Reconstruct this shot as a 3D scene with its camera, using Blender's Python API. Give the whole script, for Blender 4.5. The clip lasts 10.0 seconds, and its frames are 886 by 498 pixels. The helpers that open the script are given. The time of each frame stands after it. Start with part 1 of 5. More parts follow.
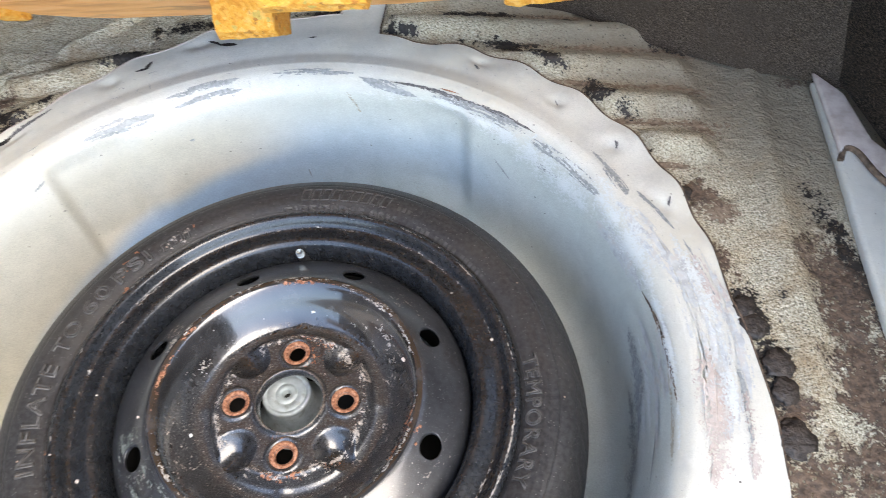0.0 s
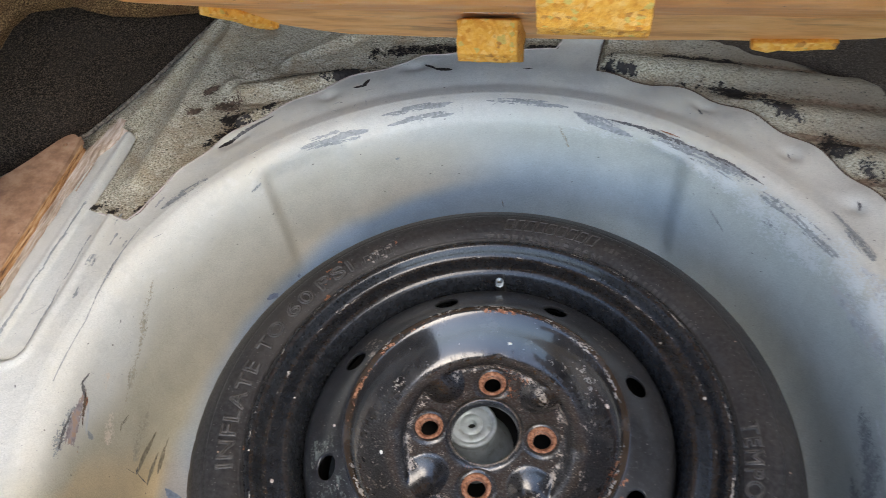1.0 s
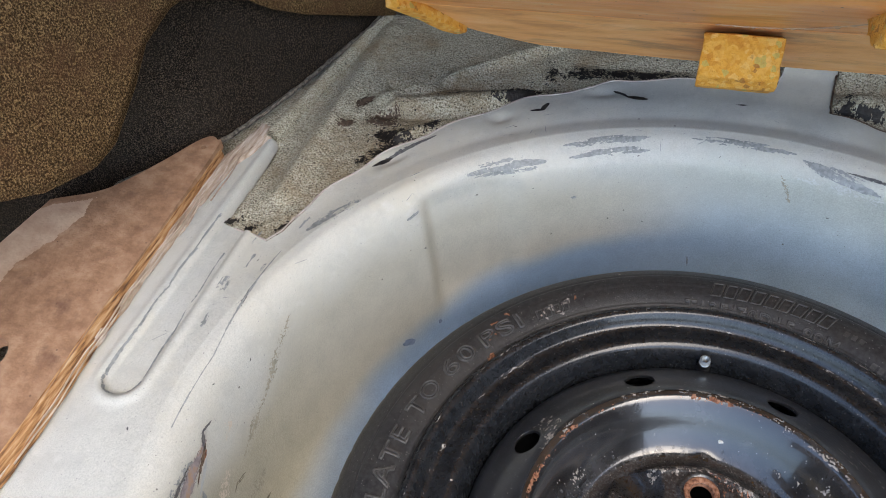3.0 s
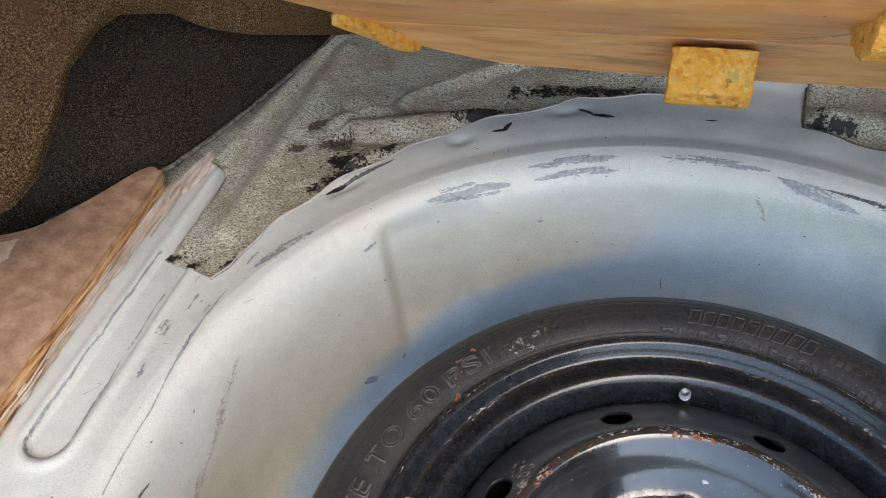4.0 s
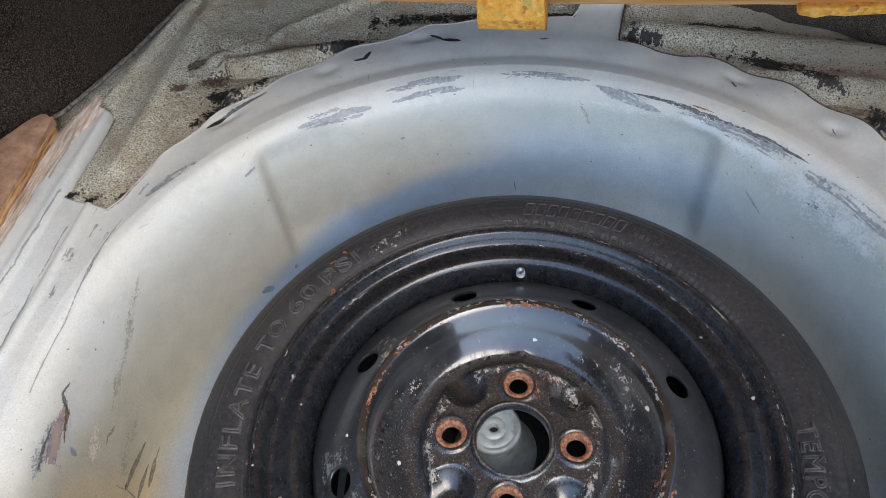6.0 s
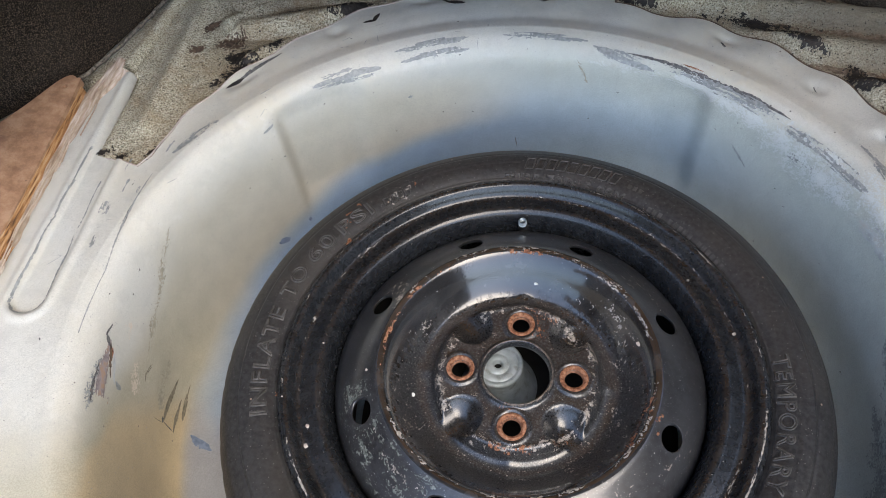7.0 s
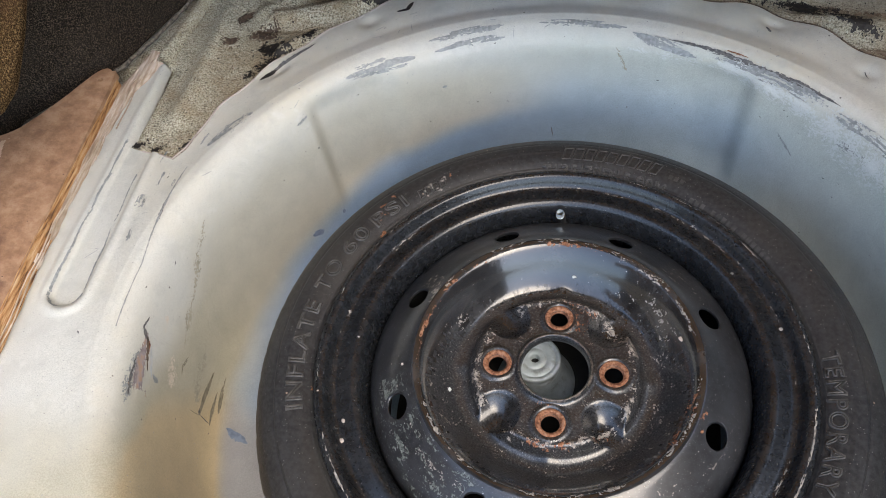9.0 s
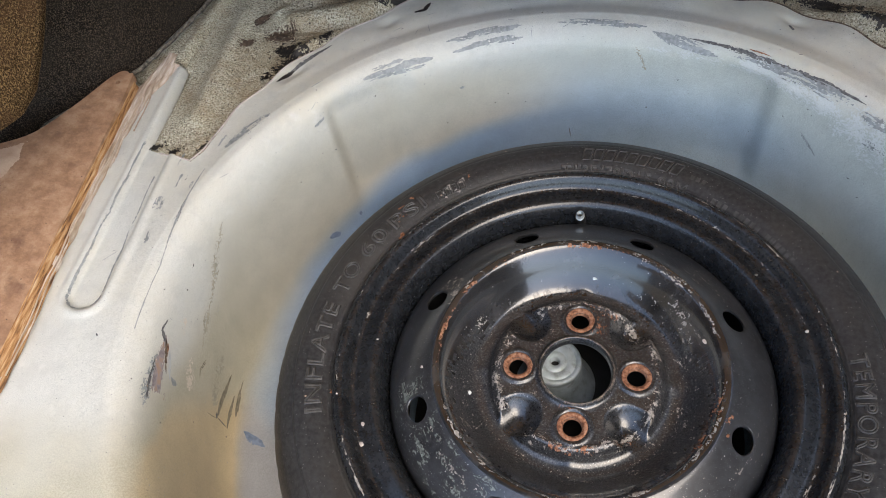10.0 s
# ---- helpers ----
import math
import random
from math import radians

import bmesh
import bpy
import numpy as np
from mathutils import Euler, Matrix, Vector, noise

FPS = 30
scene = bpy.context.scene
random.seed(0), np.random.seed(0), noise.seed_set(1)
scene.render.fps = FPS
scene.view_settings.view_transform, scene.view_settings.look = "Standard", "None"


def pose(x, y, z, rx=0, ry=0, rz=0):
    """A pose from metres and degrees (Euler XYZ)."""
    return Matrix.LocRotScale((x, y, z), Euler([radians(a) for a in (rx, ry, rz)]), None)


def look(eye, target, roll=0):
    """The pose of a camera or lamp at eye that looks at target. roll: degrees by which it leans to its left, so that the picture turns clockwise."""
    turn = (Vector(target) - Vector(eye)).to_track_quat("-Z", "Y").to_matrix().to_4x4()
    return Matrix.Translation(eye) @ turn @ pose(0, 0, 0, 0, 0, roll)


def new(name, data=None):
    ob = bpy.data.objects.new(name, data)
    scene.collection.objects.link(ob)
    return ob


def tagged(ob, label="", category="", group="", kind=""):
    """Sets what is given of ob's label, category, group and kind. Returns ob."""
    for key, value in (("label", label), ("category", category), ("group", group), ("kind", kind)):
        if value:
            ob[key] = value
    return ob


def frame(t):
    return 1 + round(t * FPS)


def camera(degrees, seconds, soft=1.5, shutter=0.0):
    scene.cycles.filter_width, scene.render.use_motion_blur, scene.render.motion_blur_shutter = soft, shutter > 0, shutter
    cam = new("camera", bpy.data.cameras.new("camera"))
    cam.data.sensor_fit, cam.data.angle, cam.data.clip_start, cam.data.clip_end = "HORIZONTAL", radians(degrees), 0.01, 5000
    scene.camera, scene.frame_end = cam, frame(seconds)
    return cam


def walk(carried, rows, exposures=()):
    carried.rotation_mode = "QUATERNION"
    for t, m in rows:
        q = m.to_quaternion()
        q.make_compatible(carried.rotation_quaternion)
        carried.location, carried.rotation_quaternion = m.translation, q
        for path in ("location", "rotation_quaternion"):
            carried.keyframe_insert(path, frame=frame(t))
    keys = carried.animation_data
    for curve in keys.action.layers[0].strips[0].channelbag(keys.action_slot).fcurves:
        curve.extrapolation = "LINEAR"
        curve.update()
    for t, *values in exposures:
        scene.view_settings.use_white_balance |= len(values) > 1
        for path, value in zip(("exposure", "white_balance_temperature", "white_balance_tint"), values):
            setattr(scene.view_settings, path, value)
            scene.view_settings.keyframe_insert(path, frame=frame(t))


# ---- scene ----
cam = camera(61.8, 10.0, soft=0.5, shutter=0.25)
PATH = [
    (0, (0.174, -0.295, 0.715), (0.083, 0.911, -0.877), -5.6),
    (0.5, (0.148, -0.315, 0.734), (-0.13, 0.927, -0.809), -8.0),
    (1, (0.074, -0.299, 0.7), (-0.301, 0.975, -0.796), -8.1),
    (1.5, (0.013, -0.289, 0.658), (-0.433, 0.999, -0.805), -7.7),
    (2, (-0.016, -0.285, 0.642), (-0.527, 0.997, -0.805), -7.7),
    (2.5, (-0.038, -0.263, 0.637), (-0.588, 1.015, -0.799), -7.6),
    (2.7, (-0.046, -0.251, 0.633), (-0.607, 1.034, -0.795), -7.6),
    (3.8, (-0.063, -0.198, 0.6), (-0.582, 1.149, -0.784), -6.8),
    (4, (-0.06, -0.194, 0.601), (-0.552, 1.161, -0.786), -6.7),
    (4.5, (-0.034, -0.188, 0.603), (-0.483, 1.179, -0.786), -6.9),
    (5, (-0.012, -0.193, 0.607), (-0.394, 1.155, -0.82), -6.6),
    (5.5, (0.019, -0.22, 0.621), (-0.322, 1.081, -0.859), -6.7),
    (5.7, (0.027, -0.239, 0.635), (-0.301, 1.045, -0.863), -6.9),
    (6.8, (0.025, -0.287, 0.704), (-0.261, 0.851, -0.915), -7.4),
    (7, (0.023, -0.297, 0.699), (-0.267, 0.855, -0.909), -7.4),
    (7.5, (0.02, -0.295, 0.694), (-0.282, 0.837, -0.927), -8.1),
    (8, (0.017, -0.295, 0.692), (-0.302, 0.83, -0.93), -8.8),
    (8.5, (0.016, -0.291, 0.694), (-0.327, 0.827, -0.928), -9.9),
    (9, (0.015, -0.29, 0.692), (-0.351, 0.829, -0.924), -10.7),
    (9.5, (0.008, -0.288, 0.691), (-0.378, 0.83, -0.922), -11.4),
    (10, (0.006, -0.289, 0.687), (-0.388, 0.833, -0.921), -11.8),
]
walk(cam, [(t, look(eye, target, roll)) for t, eye, target, roll in PATH],
     exposures=[(0.0, 1.93, 7000, 10), (0.3, 1.39, 7000, 10), (0.6, 1.20, 7000, 10), (1.2, 1.03, 6950, 10), (2.5, 0.98, 6850, 10), (4.0, 1.03, 6850, 10),
                (5.5, 1.05, 6550, 10), (7.0, 1.11, 6950, 10), (10.0, 1.10, 7150, 10)])

# ---- light ----
world = bpy.data.worlds.new("sky")
scene.world = world
world.use_nodes = True
wn = world.node_tree.nodes
sky = wn.new("ShaderNodeTexSky")
sky.sky_type = "NISHITA"
sky.sun_disc = False
sky.dust_density = 1.2
sky.sun_elevation = radians(55)
sky.sun_rotation = radians(135)
wn["Background"].inputs["Strength"].default_value = 0.30
world.node_tree.links.new(sky.outputs["Color"], wn["Background"].inputs["Color"])
sun = new("sun", bpy.data.lights.new("sun", "SUN"))
sun.data.energy, sun.data.angle, sun.data.color = 1.05, radians(45), (1.0, 0.93, 0.80)
sun.matrix_world = look((0.98, -0.98, 2.05), (0, 0, 0))

# ---- materials ----
def material(name, colours, scale=30.0, rough=(0.5, 0.6), metal=0.0, grain=0.0, grain_scale=900.0, coarse=None,
             coat=0.0, spots=(), spec=0.5, stretch=(1, 1, 1), lumps=0.0, lump_scale=90.0):
    """colours: stops (position, rgb) over a noise of that scale; coarse: (rgb, scale, low, high) a second stain; spots: (rgb, scale, threshold, and how softly it sets in)."""
    m = bpy.data.materials.new(name)
    m.use_nodes = True
    nt = m.node_tree
    nodes, link = nt.nodes, nt.links.new
    bsdf = nodes["Principled BSDF"]
    tc = nodes.new("ShaderNodeTexCoord")
    mp = nodes.new("ShaderNodeMapping")
    mp.inputs["Scale"].default_value = stretch
    link(tc.outputs["Object"], mp.inputs["Vector"])

    def noise_at(sc, detail=6, rough_=0.6):
        n = nodes.new("ShaderNodeTexNoise")
        n.inputs["Scale"].default_value, n.inputs["Detail"].default_value, n.inputs["Roughness"].default_value = sc, detail, rough_
        link(mp.outputs["Vector"], n.inputs["Vector"])
        return n

    base = noise_at(scale)
    ramp = nodes.new("ShaderNodeValToRGB")
    els = ramp.color_ramp.elements
    while len(els) < len(colours):
        els.new(0.5)
    for e, (p, c) in zip(els, colours):
        e.position, e.color = 0.5 + (p - 0.5) * 0.6, (*c, 1)
    link(base.outputs["Fac"], ramp.inputs["Fac"])
    colour = ramp.outputs["Color"]
    layers = ([(coarse[0], coarse[1], coarse[2], coarse[3])] if coarse else []) + [(c, sc, th, th + (wide[0] if wide else 0.03)) for c, sc, th, *wide in spots]
    for n, (c, sc, lo, hi) in enumerate(layers):
        noi = noise_at(sc, 8, 0.65)
        noi.noise_dimensions = "4D"
        noi.inputs["W"].default_value = 3.7 * n + 1.3
        mr = nodes.new("ShaderNodeMapRange")
        mr.inputs["From Min"].default_value, mr.inputs["From Max"].default_value = lo, hi
        link(noi.outputs["Fac"], mr.inputs["Value"])
        mix = nodes.new("ShaderNodeMix")
        mix.data_type = "RGBA"
        link(mr.outputs["Result"], mix.inputs["Factor"])
        link(colour, mix.inputs["A"])
        mix.inputs["B"].default_value = (*c, 1)
        colour = mix.outputs["Result"]
    link(colour, bsdf.inputs["Base Color"])
    rr = nodes.new("ShaderNodeMapRange")
    rr.inputs["To Min"].default_value, rr.inputs["To Max"].default_value = rough
    rr.inputs["From Min"].default_value, rr.inputs["From Max"].default_value = 0.3, 0.7
    link(noise_at(scale * 2.3).outputs["Fac"], rr.inputs["Value"])
    link(rr.outputs["Result"], bsdf.inputs["Roughness"])
    bsdf.inputs["Metallic"].default_value = metal
    bsdf.inputs["Specular IOR Level"].default_value = spec
    bsdf.inputs["Coat Weight"].default_value = coat
    normal = None
    for strength, sc, dist in ((lumps, lump_scale, 0.004), (grain, grain_scale, 0.0016)):
        if strength:
            bump = nodes.new("ShaderNodeBump")
            bump.inputs["Strength"].default_value, bump.inputs["Distance"].default_value = strength, dist
            link(noise_at(sc, 3).outputs["Fac"], bump.inputs["Height"])
            if normal:
                link(normal, bump.inputs["Normal"])
            normal = bump.outputs["Normal"]
    if normal:
        link(normal, bsdf.inputs["Normal"])
    return m


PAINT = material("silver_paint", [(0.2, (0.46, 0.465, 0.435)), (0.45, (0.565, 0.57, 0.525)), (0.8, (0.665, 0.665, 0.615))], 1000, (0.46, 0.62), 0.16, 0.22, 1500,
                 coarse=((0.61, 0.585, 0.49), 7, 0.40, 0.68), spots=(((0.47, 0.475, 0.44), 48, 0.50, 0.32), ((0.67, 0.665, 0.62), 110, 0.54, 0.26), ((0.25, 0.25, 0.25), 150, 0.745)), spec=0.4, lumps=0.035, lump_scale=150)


def zone_tone(m, rgb, low, high, turn, x_from, x_to, rise=0.0, rough=0.018, along=(0.6, 1.0), lift_from=0.08, lift_to=0.36, tall=0.0):
    """Another tone in the colour, for thinning silver paint and for painted-in shade: below a height that wanders,
    towards one side of the well.
    low, high: the heights between which it fades; turn, x_from, x_to: the side it lies on, along x + turn * y + tall *
    z; rise lifts the heights over the stretch lift_from to lift_to of along . (x, y)."""
    nt = m.node_tree
    nodes, link = nt.nodes, nt.links.new
    bsdf = nodes["Principled BSDF"]
    old = bsdf.inputs["Base Color"].links[0].from_socket

    def calc(op, a, b=None):
        n = nodes.new("ShaderNodeMath")
        n.operation = op
        for k, v in enumerate((a, b)):
            if v is None:
                continue
            if isinstance(v, (int, float)):
                n.inputs[k].default_value = v
            else:
                link(v, n.inputs[k])
        return n.outputs[0]

    def ramp(v, a, b):
        n = nodes.new("ShaderNodeMapRange")
        n.interpolation_type = "SMOOTHSTEP"
        n.inputs["From Min"].default_value, n.inputs["From Max"].default_value = a, b
        link(v, n.inputs["Value"])
        return n.outputs["Result"]
    tc = nodes.new("ShaderNodeTexCoord")
    xyz = nodes.new("ShaderNodeSeparateXYZ")
    link(tc.outputs["Object"], xyz.inputs[0])
    wander = nodes.new("ShaderNodeTexNoise")
    wander.inputs["Scale"].default_value, wander.inputs["Detail"].default_value = 16, 8
    link(tc.outputs["Object"], wander.inputs["Vector"])
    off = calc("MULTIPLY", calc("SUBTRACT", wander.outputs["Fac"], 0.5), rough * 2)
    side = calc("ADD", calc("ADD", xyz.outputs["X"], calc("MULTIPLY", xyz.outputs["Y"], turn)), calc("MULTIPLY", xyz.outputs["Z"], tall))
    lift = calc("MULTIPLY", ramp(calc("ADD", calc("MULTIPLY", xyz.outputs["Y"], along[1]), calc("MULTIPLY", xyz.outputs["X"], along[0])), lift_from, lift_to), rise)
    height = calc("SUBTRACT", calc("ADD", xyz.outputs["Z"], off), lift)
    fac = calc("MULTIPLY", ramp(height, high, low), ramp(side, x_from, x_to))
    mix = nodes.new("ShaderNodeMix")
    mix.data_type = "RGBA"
    link(fac, mix.inputs["Factor"])
    link(old, mix.inputs["A"])
    grain = nodes.new("ShaderNodeTexNoise")
    grain.inputs["Scale"].default_value, grain.inputs["Detail"].default_value = 850, 5
    link(tc.outputs["Object"], grain.inputs["Vector"])
    blotch = nodes.new("ShaderNodeTexNoise")
    blotch.inputs["Scale"].default_value, blotch.inputs["Detail"].default_value = 45, 6
    link(tc.outputs["Object"], blotch.inputs["Vector"])
    shade = calc("ADD", calc("MULTIPLY", grain.outputs["Fac"], 0.75), calc("ADD", calc("MULTIPLY", blotch.outputs["Fac"], 0.30), 0.475))
    tint = nodes.new("ShaderNodeVectorMath")
    tint.operation = "SCALE"
    tint.inputs[0].default_value = rgb
    link(shade, tint.inputs["Scale"])
    link(tint.outputs[0], mix.inputs["B"])
    link(mix.outputs["Result"], bsdf.inputs["Base Color"])


# cooler far side, greige near wall, tan towards the rear, blue low down
# cool sky tint in the far wall's colour, flange left lighter under the lid
zone_tone(PAINT, (0.490, 0.525, 0.485), 0.160, 0.192, 0.15, -0.12, 0.14)
zone_tone(PAINT, (0.375, 0.465, 0.515), 0.000, 0.078, 0.0, 0.25, 0.15, rise=0.082, rough=0.010)
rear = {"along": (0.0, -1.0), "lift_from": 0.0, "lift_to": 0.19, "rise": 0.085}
# greige thin coat, with the near wall's shaded side put into its colour
zone_tone(PAINT, (0.44, 0.415, 0.320), 0.098, 0.140, 0.1, -0.05, -0.25, rough=0.016, **rear)
zone_tone(PAINT, (0.475, 0.455, 0.375), 0.120, 0.168, -1.0, -0.35, -0.46, rough=0.014)
zone_tone(PAINT, (0.52, 0.425, 0.272), 0.088, 0.106, 3.0, -0.335, -0.455, rough=0.024, tall=1.47, **rear)
# blue and grey coat low down, tyre shade and sky reflection painted in
zone_tone(PAINT, (0.25, 0.345, 0.46), -0.010, 0.020, 0.0, 0.140, -0.14, rise=0.086, rough=0.006, along=(0.6, 0.8), lift_from=-0.20, lift_to=0.36)
zone_tone(PAINT, (0.29, 0.295, 0.305), 0.004, 0.020, 3.0, -0.33, -0.54, rough=0.004)
BLUE_DRIP = material("navy_paint_drip", [(0.3, (0.10, 0.135, 0.20)), (0.7, (0.17, 0.22, 0.31))], 200, (0.35, 0.5), 0.0, 0.2)
SCUFF = material("bare_grey_scuff", [(0.3, (0.23, 0.245, 0.245)), (0.7, (0.36, 0.378, 0.375))], 260, (0.45, 0.6), 0.25, 0.2)
SCRATCH = material("dark_scratch", [(0.3, (0.07, 0.07, 0.075)), (0.7, (0.17, 0.165, 0.16))], 300, (0.6, 0.8), 0.1, 0.3)
STAIN = material("mauve_primer_stain", [(0.3, (0.20, 0.17, 0.175)), (0.5, (0.30, 0.26, 0.26)), (0.7, (0.36, 0.24, 0.17))], 150, (0.6, 0.8), 0.0, 0.3)
COATING = material("stone_chip_coating", [(0.22, (0.045, 0.038, 0.027)), (0.40, (0.325, 0.290, 0.205)), (0.54, (0.55, 0.510, 0.385)), (0.76, (0.72, 0.69, 0.56))], 620, (0.7, 0.9),
                   grain=1.0, grain_scale=560, coarse=((0.30, 0.205, 0.105), 14, 0.49, 0.74), lumps=1.0, lump_scale=230,
                   spots=(((0.30, 0.16, 0.075), 26, 0.690), ((0.030, 0.023, 0.018), 60, 0.665), ((0.03, 0.024, 0.02), 420, 0.66)))
# the coating turns darker brown towards the front corner
zone_tone(COATING, (0.225, 0.192, 0.138), 1.0, 2.0, 1.0, 0.49, 0.72, rough=0.02)
TAR = material("tar_and_gap_black", [(0.3, (0.006, 0.005, 0.0045)), (0.7, (0.026, 0.020, 0.016))], 120, (0.5, 0.8), grain=0.8, grain_scale=300)
UNDERSEAL = material("dark_brown_underseal", [(0.3, (0.016, 0.012, 0.010)), (0.7, (0.055, 0.042, 0.033))], 160, (0.5, 0.75), grain=0.7, grain_scale=420, lumps=0.5, lump_scale=180)
RUSTY = material("rusty_brown_dirt", [(0.3, (0.050, 0.034, 0.024)), (0.7, (0.155, 0.105, 0.070))], 200, (0.7, 0.9), grain=0.8, grain_scale=300)
DIRT = material("brown_floor_dirt", [(0.3, (0.12, 0.085, 0.055)), (0.7, (0.26, 0.20, 0.145))], 200, (0.8, 0.95), grain=0.8, grain_scale=360)
PRIMER = material("pale_pink_primer", [(0.3, (0.38, 0.32, 0.285)), (0.7, (0.52, 0.465, 0.425))], 60, (0.5, 0.7), grain=0.3)
BRUSHED = material("brushed_olive_wear", [(0.3, (0.30, 0.285, 0.225)), (0.7, (0.42, 0.385, 0.30))], 200, (0.6, 0.8), 0.0, 0.3)
OLIVE = material("dark_olive_rub_mark", [(0.3, (0.13, 0.118, 0.085)), (0.7, (0.26, 0.23, 0.165))], 260, (0.55, 0.75), 0.0, 0.3)
PEACH = material("peach_thin_paint", [(0.3, (0.58, 0.505, 0.41)), (0.7, (0.66, 0.60, 0.51))], 500, (0.5, 0.65), 0.0, 0.3)
PALE_SCUFF = material("pale_scuffed_paint", [(0.3, (0.40, 0.41, 0.41)), (0.5, (0.50, 0.53, 0.53)), (0.7, (0.50, 0.485, 0.45))], 90, (0.5, 0.65), 0.1, 0.3)
GRIME = material("grey_grime", [(0.3, (0.22, 0.235, 0.235)), (0.7, (0.34, 0.35, 0.335))], 200, (0.55, 0.75), 0.0, 0.3)
FROST = material("frosted_white_paint", [(0.3, (0.54, 0.572, 0.558)), (0.7, (0.605, 0.635, 0.620))], 700, (0.55, 0.7), 0.0, 0.3, 1200)
RUBBER = material("black_rubber", [(0.3, (0.0145, 0.0150, 0.0162)), (0.7, (0.035, 0.0355, 0.0370))], 240, (0.36, 0.50), grain=0.22, grain_scale=900,
                  coarse=((0.046, 0.0430, 0.039), 9, 0.45, 0.80), spots=(((0.13, 0.125, 0.12), 620, 0.690), ((0.24, 0.16, 0.11), 60, 0.785)), spec=0.38)
STEEL = material("black_painted_steel", [(0.3, (0.009, 0.009, 0.0098)), (0.7, (0.020, 0.020, 0.021))], 150, (0.14, 0.26), 0.0, 0.08, 500, coat=1.0,
                 coarse=((0.055, 0.055, 0.057), 30, 0.46, 0.78), lumps=0.05, lump_scale=38,
                 spots=(((0.19, 0.185, 0.18), 900, 0.695), ((0.40, 0.37, 0.34), 320, 0.735), ((0.26, 0.13, 0.07), 90, 0.755)))
GRIT = material("gritty_black_paint", [(0.30, (0.010, 0.0112, 0.0132)), (0.5, (0.021, 0.0234, 0.0270)), (0.80, (0.085, 0.085, 0.086))], 700, (0.22, 0.42), 0.0, 0.20, 900, coat=0.9, spec=0.4,
                coarse=((0.034, 0.0335, 0.034), 55, 0.55, 0.78), spots=(((0.19, 0.19, 0.19), 900, 0.675), ((0.38, 0.37, 0.355), 340, 0.715), ((0.24, 0.14, 0.08), 130, 0.775)))
GRIT.node_tree.nodes["Principled BSDF"].inputs["Coat Roughness"].default_value = 0.08
POCKET = material("dull_black_paint", [(0.3, (0.008, 0.0086, 0.0095)), (0.7, (0.020, 0.021, 0.0235))], 260, (0.22, 0.36), 0.0, 0.10, 700, coat=0.7,
                  coarse=((0.030, 0.030, 0.032), 60, 0.5, 0.78), spots=(((0.20, 0.195, 0.19), 800, 0.68), ((0.40, 0.38, 0.36), 340, 0.73)))
POCKET.node_tree.nodes["Principled BSDF"].inputs["Coat Roughness"].default_value = 0.12
RIM_PAINT = material("gloss_black_rim_paint", [(0.3, (0.008, 0.0092, 0.0112)), (0.7, (0.017, 0.0195, 0.023))], 110, (0.22, 0.34), 0.0, 0.06, 600, coat=0.45, spec=0.35, lumps=0.02, lump_scale=40,
                     coarse=((0.022, 0.0235, 0.026), 26, 0.50, 0.78), spots=(((0.12, 0.115, 0.11), 900, 0.675), ((0.36, 0.33, 0.29), 320, 0.750)))
RIM_PAINT.node_tree.nodes["Principled BSDF"].inputs["Coat Roughness"].default_value = 0.11
STEEL.node_tree.nodes["Principled BSDF"].inputs["Coat Roughness"].default_value = 0.09
WORN = material("worn_black_paint", [(0.25, (0.007, 0.007, 0.0075)), (0.5, (0.0155, 0.0172, 0.0200)), (0.8, (0.080, 0.082, 0.086))], 620, (0.22, 0.42), 0.0, 0.28, 800, coat=0.9,
                coarse=((0.050, 0.049, 0.048), 60, 0.56, 0.76), spots=(((0.30, 0.285, 0.27), 420, 0.685), ((0.25, 0.12, 0.07), 120, 0.76)))
WORN.node_tree.nodes["Principled BSDF"].inputs["Coat Roughness"].default_value = 0.10
SATIN = material("dusty_satin_black_paint", [(0.3, (0.0105, 0.0115, 0.0135)), (0.7, (0.025, 0.027, 0.031))], 170, (0.28, 0.42), 0.0, 0.14, 800, coat=0.75,
                 coarse=((0.036, 0.039, 0.044), 16, 0.42, 0.76), spots=(((0.15, 0.15, 0.15), 1000, 0.615), ((0.005, 0.005, 0.005), 70, 0.70), ((0.26, 0.255, 0.25), 700, 0.665), ((0.40, 0.38, 0.35), 320, 0.740)))
SATIN.node_tree.nodes["Principled BSDF"].inputs["Coat Roughness"].default_value = 0.15
LETTER = material("worn_letter_rubber", [(0.3, (0.030, 0.029, 0.028)), (0.7, (0.068, 0.066, 0.063))], 180, (0.45, 0.6), grain=0.2)
BORE = material("brown_worn_steel", [(0.3, (0.055, 0.048, 0.042)), (0.7, (0.20, 0.165, 0.135))], 300, (0.4, 0.6), 0.3, 0.4)
SALT = material("greenish_salt_film", [(0.3, (0.055, 0.065, 0.060)), (0.7, (0.17, 0.19, 0.175))], 420, (0.6, 0.85), 0.0, 0.4)
CHALK = material("chalky_wear", [(0.3, (0.15, 0.135, 0.122)), (0.7, (0.38, 0.35, 0.315))], 300, (0.7, 0.9), 0.0, 0.4)
RUST = material("orange_rust", [(0.3, (0.12, 0.042, 0.020)), (0.5, (0.27, 0.115, 0.058)), (0.75, (0.37, 0.20, 0.125))], 400, (0.75, 0.95), grain=0.8, grain_scale=600)
# near-black that puts the shade of barrel, post hole and well floor into colour
DARK = material("hollow_shade", [(0.3, (0.006, 0.006, 0.006)), (0.7, (0.012, 0.012, 0.012))], 30, (0.8, 0.9))
